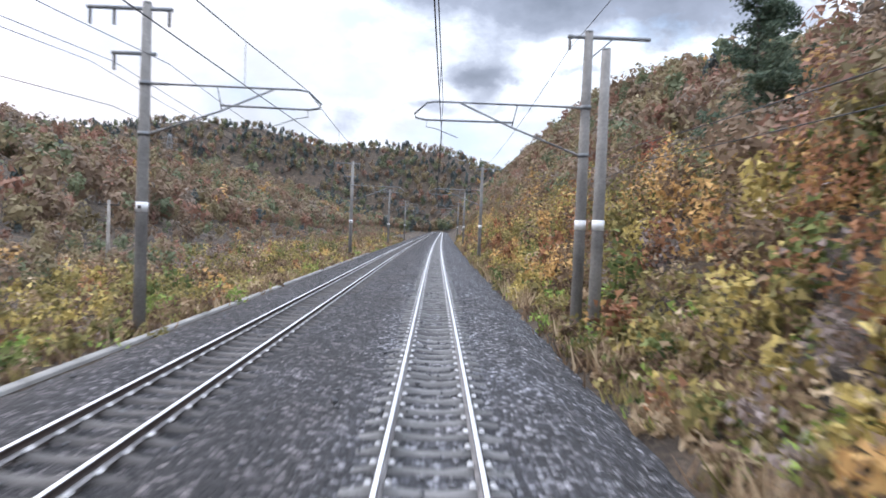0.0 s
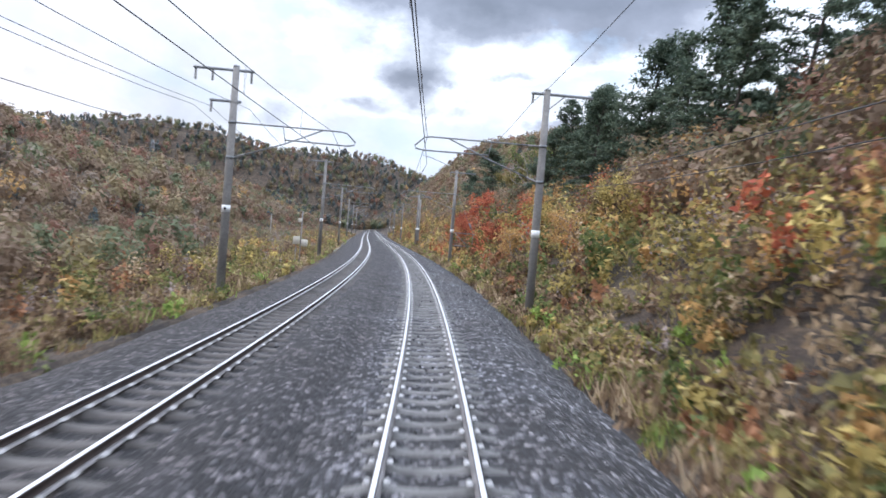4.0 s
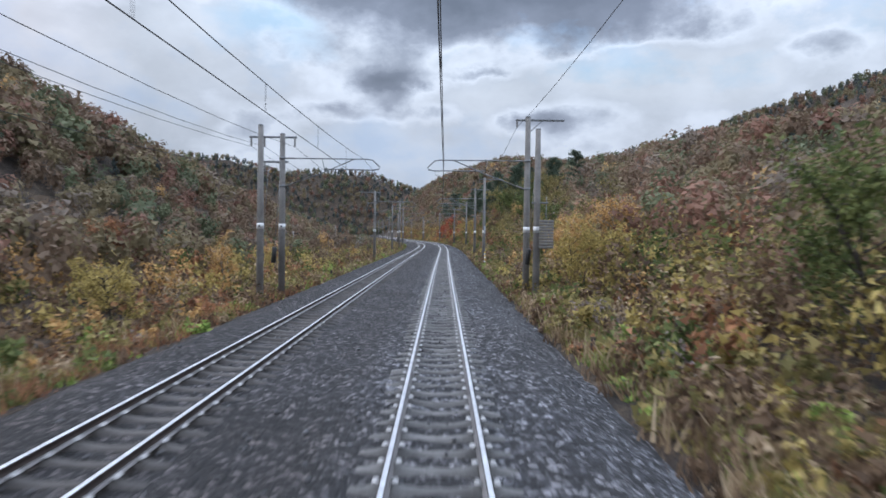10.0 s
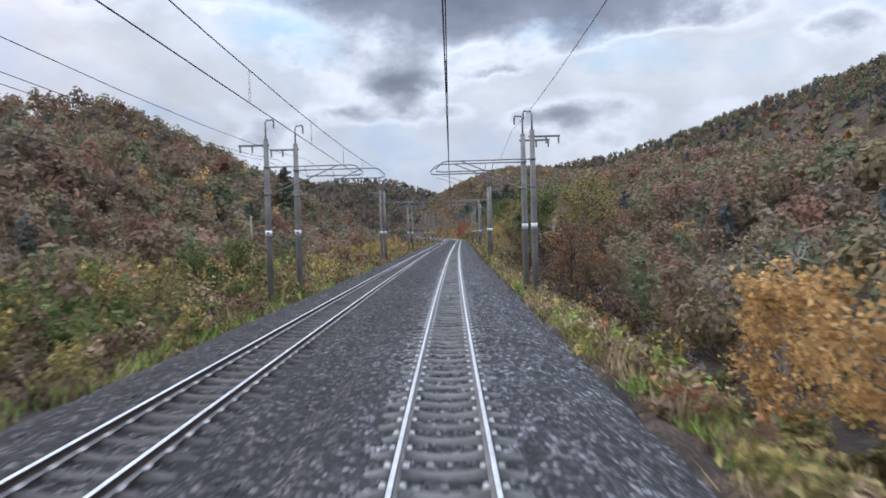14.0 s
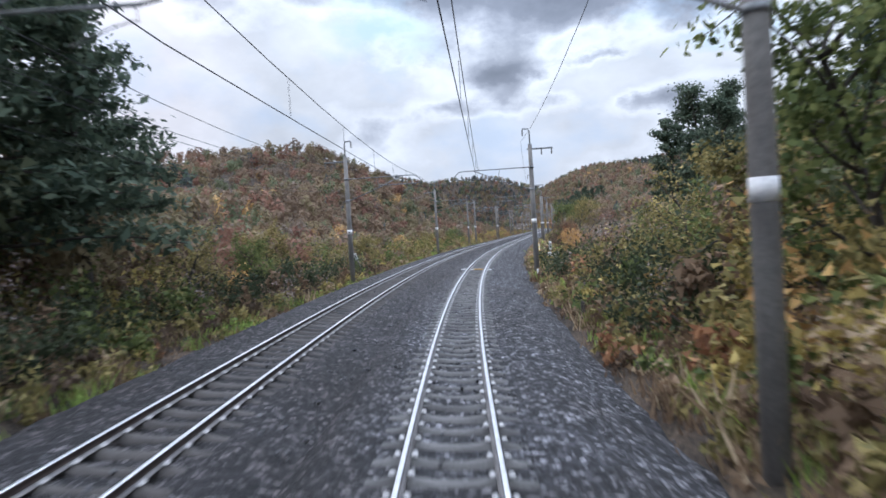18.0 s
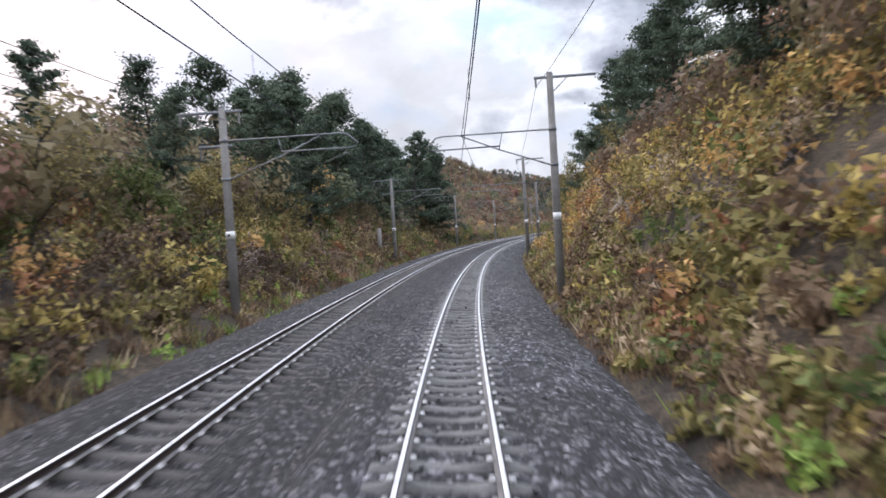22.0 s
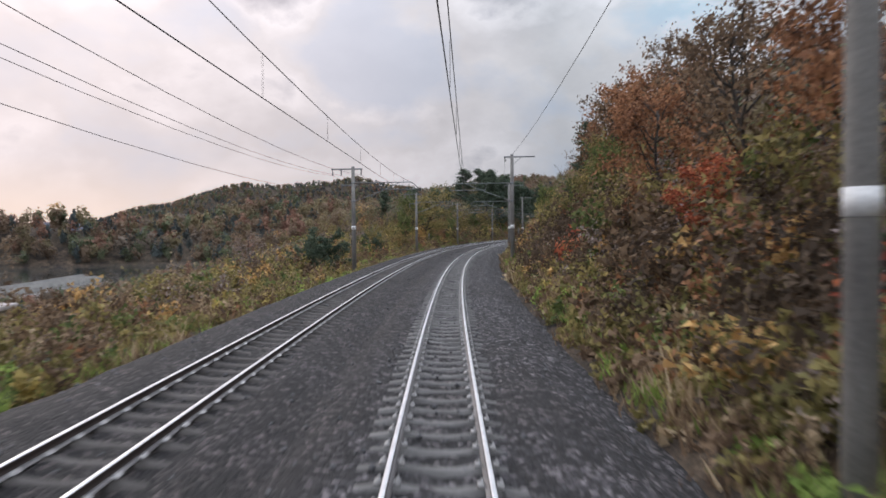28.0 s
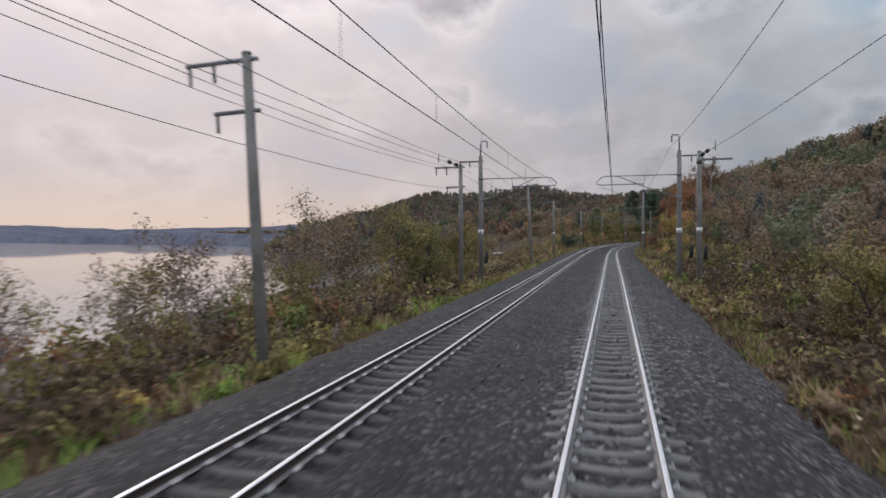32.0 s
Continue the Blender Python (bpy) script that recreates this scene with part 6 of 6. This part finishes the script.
def pylon(u, l, high):
    p = thing("lattice_pylon", "distant grey steel lattice transmission tower on the hill", "pylon")
    x, y, z = at(u, l, 0.0)
    uu, ll = near_line(np.array([x]), np.array([y]))
    g = float(far_height(np.array([x]), np.array([y]), uu, ll)[0])
    p.matrix_basis = Matrix.Translation((x, y, g - 1))
    w = lambda h: 3.2 * (1 - h / high) ** 1.2 + .5
    hs = np.linspace(0, high, 9)
    for sx in (-1, 1):
        for sy in (-1, 1):
            part("leg", tube("leg", [(sx * w(h), sy * w(h), h) for h in hs], .16, M_STEEL, 5), p)
    for a, b in zip(hs[:-1], hs[1:]):
        for s in (-1, 1):
            part("brace", tube("brace", [(-w(a), s * w(a), a), (w(b), s * w(b), b)], .09, M_STEEL, 4), p)
            part("brace", tube("brace", [(s * w(a), w(a), a), (s * w(b), -w(b), b)], .09, M_STEEL, 4), p)
    for h in (high * .68, high * .8, high * .92):
        part("crossarm", tube("crossarm", [(-5, 0, h), (0, 0, h + .5), (5, 0, h)], .14, M_STEEL, 5), p)


pylon(-372, -150, 27)


def rock_outcrop(u0, u1, l0, l1, seed):
    """A bare, stepped rock face that stands proud of the slope."""
    us, ls = np.linspace(u0, u1, 44), np.linspace(l0, l1, 26)
    U, L = np.meshgrid(us, ls, indexing="ij")
    edge = np.minimum.reduce([(U - u0) / 2.0, (u1 - U) / 2.0, (L - l0) / 1.2, (l1 - L) / 1.2])
    rough = lumps(U, L, 1.1, seed) * .35 + lumps(U + L, L, .45, seed + 1) * .16 + np.floor((U * .35 + L) * 1.1) % 2 * .14
    Z = corridor(U, L) + np.clip(edge + lumps(U, L, .8, seed) * .4, -.6, 1) * .8 + rough * .8 - .25
    r = thing("rock_outcrop", "bare grey-brown rock face breaking through the slope", "rock", "rock faces on the bank")
    cuts = [0, 9, 19, 27, 36, 44]
    for k, (i, j) in enumerate(zip(cuts[:-1], cuts[1:])):
        j = min(j + 1, 44)
        V = at(U[i:j].ravel(), L[i:j].ravel(), (Z[i:j] + (.16, -.1, .08, -.14, .05)[k]).ravel())
        part("slab", quick("slab", V, grid_faces(j - i, len(ls)), M_ROCK), r)


rock_outcrop(476, 492, 8.2, 14, 1.0)
rock_outcrop(529, 547, 7.8, 13.5, 2.2)


# houses between the line and the lake
def house(u, l, turn, w, d, h, roof, pitch, wall):
    """A small house: walls with thickness, a gabled or flat roof with eaves, windows and a door."""
    o = thing("lakeside_house", "small house with " + roof + " by the lake shore", "house", "houses by the lake")
    o.matrix_basis = upright(u, l, turn=turn)
    t = .15
    for x0, y0, x1, y1 in ((-w / 2, -d / 2, w / 2, -d / 2 + t), (-w / 2, d / 2 - t, w / 2, d / 2), (-w / 2, -d / 2 + t, -w / 2 + t, d / 2 - t), (w / 2 - t, -d / 2 + t, w / 2, d / 2 - t)):
        part("wall", box("wall", x0, y0, -1.2, x1, y1, h, wall, .01), o)
    e = .35
    if pitch:
        top = h + d / 2 * pitch
        for s in (-1, 1):
            V = np.array([(-w / 2 - e, s * (d / 2 + e), h - e * pitch), (w / 2 + e, s * (d / 2 + e), h - e * pitch), (w / 2 + e, 0, top), (-w / 2 - e, 0, top)], float)
            V = np.concatenate([V, V + (0, 0, .12)])
            part("roof_slope", quick("roof_slope", V, [(0, 3, 2, 1), (4, 5, 6, 7), (0, 1, 5, 4), (1, 2, 6, 5), (2, 3, 7, 6), (3, 0, 4, 7)], M_ROOF), o, "pale metal roof")
        for s in (-1, 1):
            V = np.array([(s * w / 2, -d / 2, h), (s * w / 2, d / 2, h), (s * w / 2, .02, top), (s * w / 2, -.02, top)], float)
            V = np.concatenate([V, V - (s * t, 0, 0)])
            part("gable", quick("gable", V, [(0, 1, 2, 3), (7, 6, 5, 4), (0, 4, 5, 1), (1, 5, 6, 2), (3, 2, 6, 7), (0, 3, 7, 4)], wall), o)
    else:
        part("roof_slab", box("roof_slab", -w / 2 - e, -d / 2 - e, h, w / 2 + e, d / 2 + e, h + .22, M_ROOF, .03), o, "flat dark-edged roof")
    for x in np.arange(-w / 2 + .9, w / 2 - .6, 1.7):
        for s in (-1, 1):
            win = part("window", box("window", x - .45, s * d / 2 - .04, .9, x + .45, s * d / 2 + .04, 1.9, M_CREAM, .01), o)
            part("pane", box("pane", x - .39, s * d / 2 - .05, .96, x + .39, s * d / 2 + .05, 1.84, M_PANE, .004), win)
    return o


house(641, -23.5, 10, 5.5, 4, 2.2, "a flat dark-edged roof", 0, M_WALL)
house(652, -28, 4, 3.2, 2.6, 1.9, "a white gabled roof", .25, M_WALL)
house(664, -24, 6, 5.2, 4, 2.2, "a flat dark-edged roof", 0, M_WALL)
house(673, -24.5, 2, 3.4, 3, 2.1, "a pale pink gabled roof", .2, M_WALL)


def lake_wall():
    w = thing("shore_road", "pale concrete shore road and low wall along the lake", "road")
    pts = [(650, -56), (630, -62), (610, -69), (590, -77), (570, -84), (550, -91), (532, -98)]
    us = np.interp(np.linspace(0, 6, 60), range(7), [p[0] for p in pts])
    ls = np.interp(np.linspace(0, 6, 60), range(7), [p[1] for p in pts])
    z = np.maximum(corridor(us, ls), LAKE) + .7
    rows = [at(us, ls + o, z + dz) for o, dz in ((3.2, -1.5), (3.0, 0), (-1.6, 0), (-1.62, .5), (-1.9, .5), (-2.0, -1.8))]
    V = np.stack(rows, 1).reshape(-1, 3)
    part("carriageway", quick("carriageway", V, grid_faces(60, 6), M_TROUGH), w)


lake_wall()


def road_sign(u, l):
    s = thing("road_sign", "blue rectangular road sign on a post by the shore", "sign")
    s.matrix_basis = upright(u, l)
    part("post", tube("post", [(0, 0, -.5), (0, 0, 3.6)], .05, M_STEEL, 8), s)
    part("panel", box("panel", -.1, -.03, 2.6, 1.7, .03, 3.6, M_BLUE, .01), s)


road_sign(582, -70)


def fallen_log(u, l, length, turn):
    o = thing("fallen_branch", "fallen grey branch lying on the bank", "branch", "branches on the bank")
    o.matrix_basis = upright(u, l, turn=turn)
    rng_l = np.random.default_rng(int(u))
    part("stem", tube("stem", limb_path((0, 0, .12), (1, 0, .03), length, 6, rng_l, wander=.1), np.linspace(.07, .02, 7), M_PALEBARK, 7), o)
    part("twig", tube("twig", limb_path((length * .6, 0, .15), (.6, .5, .25), length * .3, 3, rng_l), np.linspace(.03, .01, 4), M_PALEBARK, 5), o)


def white_mound(u, l):
    """A white mound of unknown kind, shaped as a sheeted heap: a low dome with folds that spread at its foot."""
    h = thing("white_mound", "white mound of unknown kind, shaped as a sheeted heap", "covered heap")
    h.matrix_basis = upright(u, l)
    a, f = np.meshgrid(np.linspace(0, 2 * np.pi, 41), np.linspace(0, 1, 12), indexing="ij")
    rad = f * (1 + .09 * np.sin(5 * a + 1) * f + .05 * np.sin(11 * a) * f)
    z = 1.45 * np.sqrt(np.clip(1 - f ** 2.4, 0, 1)) + .07 * np.sin(7 * a + 5 * f) * f - .1 * f
    V = np.stack([1.35 * rad * np.cos(a), 1.1 * rad * np.sin(a), z], -1).reshape(-1, 3)
    part("sheet", quick("sheet", V, grid_faces(41, 12), M_WHITE, smooth=True), h)
    for x, y in ((1.2, -.5), (-1.15, -.6), (.2, -1.15)):
        part("weight_block", box("weight_block", x - .14, y - .1, -.08, x + .14, y + .1, .14, M_TROUGH, .02), h)


# placed to fit the camera's view, nearer than its bearings meet
white_mound(120, -19.5)
fallen_log(438, -11.5, 3.2, 70)
fallen_log(270, 7, 2.6, 30)
fallen_log(300, 6.5, 2.0, 110)
fallen_log(460, -12, 2.4, 20)


# loose stones on the ballast
def loose_stones(n, rng):
    us = rng.uniform(-60, 772, n)
    ls = rng.uniform(-7.4, 3.4, n)
    s = rng.uniform(.025, .06, n)
    L = np.array([-7.7, -6.25, -5.2, -3.2, -2.1, -1.2, 1.2, 2.05, 3.4])
    H = np.array([-.74, -.19, -.22, -.22, -.23, -.2, -.2, -.2, -.73])
    x, y, a, c = along(us)
    own = np.where(ls > LEFT / 2, ls, ls - LEFT)
    z = np.interp(ls, L, H) + np.sin(c) * np.clip(own, -1.9, 1.9) + s * .35 + np.where(ls < LEFT / 2, track_lift(us), 0)
    base = np.array([(1, 0, 0), (0, 1, 0), (-1, 0, 0), (0, -1, 0), (0, 0, .8), (0, 0, -.8)], float)
    V = base[None] * rng.uniform(.6, 1.3, (n, 6, 1)) * s[:, None, None]
    t = rng.uniform(0, 6.28, n)
    V = np.stack([V[..., 0] * np.cos(t)[:, None] - V[..., 1] * np.sin(t)[:, None], V[..., 0] * np.sin(t)[:, None] + V[..., 1] * np.cos(t)[:, None], V[..., 2]], -1)
    V = V + np.stack([x + ls * np.cos(a), y + ls * np.sin(a), z], -1)[:, None, :]
    F = np.array([(0, 1, 4), (1, 2, 4), (2, 3, 4), (3, 0, 4), (1, 0, 5), (2, 1, 5), (3, 2, 5), (0, 3, 5)])
    F = (F[None] + 6 * np.arange(n)[:, None, None]).reshape(-1, 3)
    ob = new("loose_stone", quick("loose_stone", V.reshape(-1, 3), F, M_STONE))
    tagged(ob, "loose angular grey ballast stones lying on the bed", "stones", kind="stuff")


loose_stones(26000, np.random.default_rng(8))


def anchor_frame(u, l):
    """A short second post tied to a pole by two rails and crossed braces."""
    f = thing("anchor_frame", "weathered timber frame bracing a pole on the bank", "frame")
    f.matrix_basis = upright(u, l, 0.0)
    part("post", tube("post", [(0, 0, -.8), (0, 0, 3.1)], [.2, .18], M_POLE, 12), f)
    for z in (.2, 1.45):
        part("rail", box("rail", -.1, -.06, z, 1.5, .06, z + .12, M_BARK, .01), f)
    part("brace", tube("brace", [(0, 0, 1.5), (1.4, 0, 2.6)], .05, M_BARK, 6), f)
    part("brace", tube("brace", [(0, 0, .3), (1.4, 0, 1.5)], .05, M_BARK, 6), f)


anchor_frame(461.8, -10.3)


def guide_frame(u, l):
    """Brackets that guide a tension weight beside its pole."""
    f = thing("weight_guide_frame", "grey steel guide brackets with a dark weight beside a pole", "frame")
    f.matrix_basis = upright(u, l, 0.0)
    for z, far in ((2.72, 2.15), (1.46, 1.75)):
        part("bracket", box("bracket", .15, -.04, z - .04, far, .04, z + .04, M_STEEL, .008), f)
    part("guide_rod", tube("guide_rod", [(2.0, 0, .9), (2.0, 0, 2.72)], .03, M_STEEL, 6), f)
    part("brace", tube("brace", [(.2, 0, 2.66), (1.55, 0, 1.5), (1.7, 0, 1.1)], .04, M_STEEL, 6), f)
    part("weight", tube("weight", [(1.62, 0, 1.2), (1.64, 0, 1.14), (1.86, 0, .3), (1.88, 0, .24)], [.06, .1, .1, .06], M_POLE, 12), f, "tilted cylindrical weight")
    part("weight_cap", tube("weight_cap", [(1.85, 0, .36), (1.89, 0, .2)], [.11, .11], M_BLACK, 12), f)


guide_frame(29.1, 4.5)


def strain_string(u, l, z, ue, le, ze, label):
    """A line under tension that ends at a pole in dark insulators."""
    s = thing("strain_insulator_string", label, "insulator", "line ends")
    a, b = at(u, l, z), at(ue, le, ze)
    d = unit(b - a)
    part("wire", tube("wire", span_points(a, b, .25, 9), .013, M_DARK, 5), s)
    for f in (.9, 2.2):
        c = a + d * f
        part("insulator", tube("insulator", [c - d * .22, c - d * .15, c + d * .15, c + d * .22], [.03, .12, .12, .03], M_BLACK, 10), s)
    c = a + d * 4.2
    part("spreader", tube("spreader", [c + np.array((0, 0, .28)), c - np.array((0, 0, .28))], .03, M_STEEL, 6), s)


strain_string(723, -9.7, 7.2, 765, -14, 8.6, "dark strain insulators on a feeder wire leaving the pole")
strain_string(722.5, 5.2, 7.4, 765, 8.6, 8.8, "dark strain insulators on a feeder wire leaving the anchor pole")
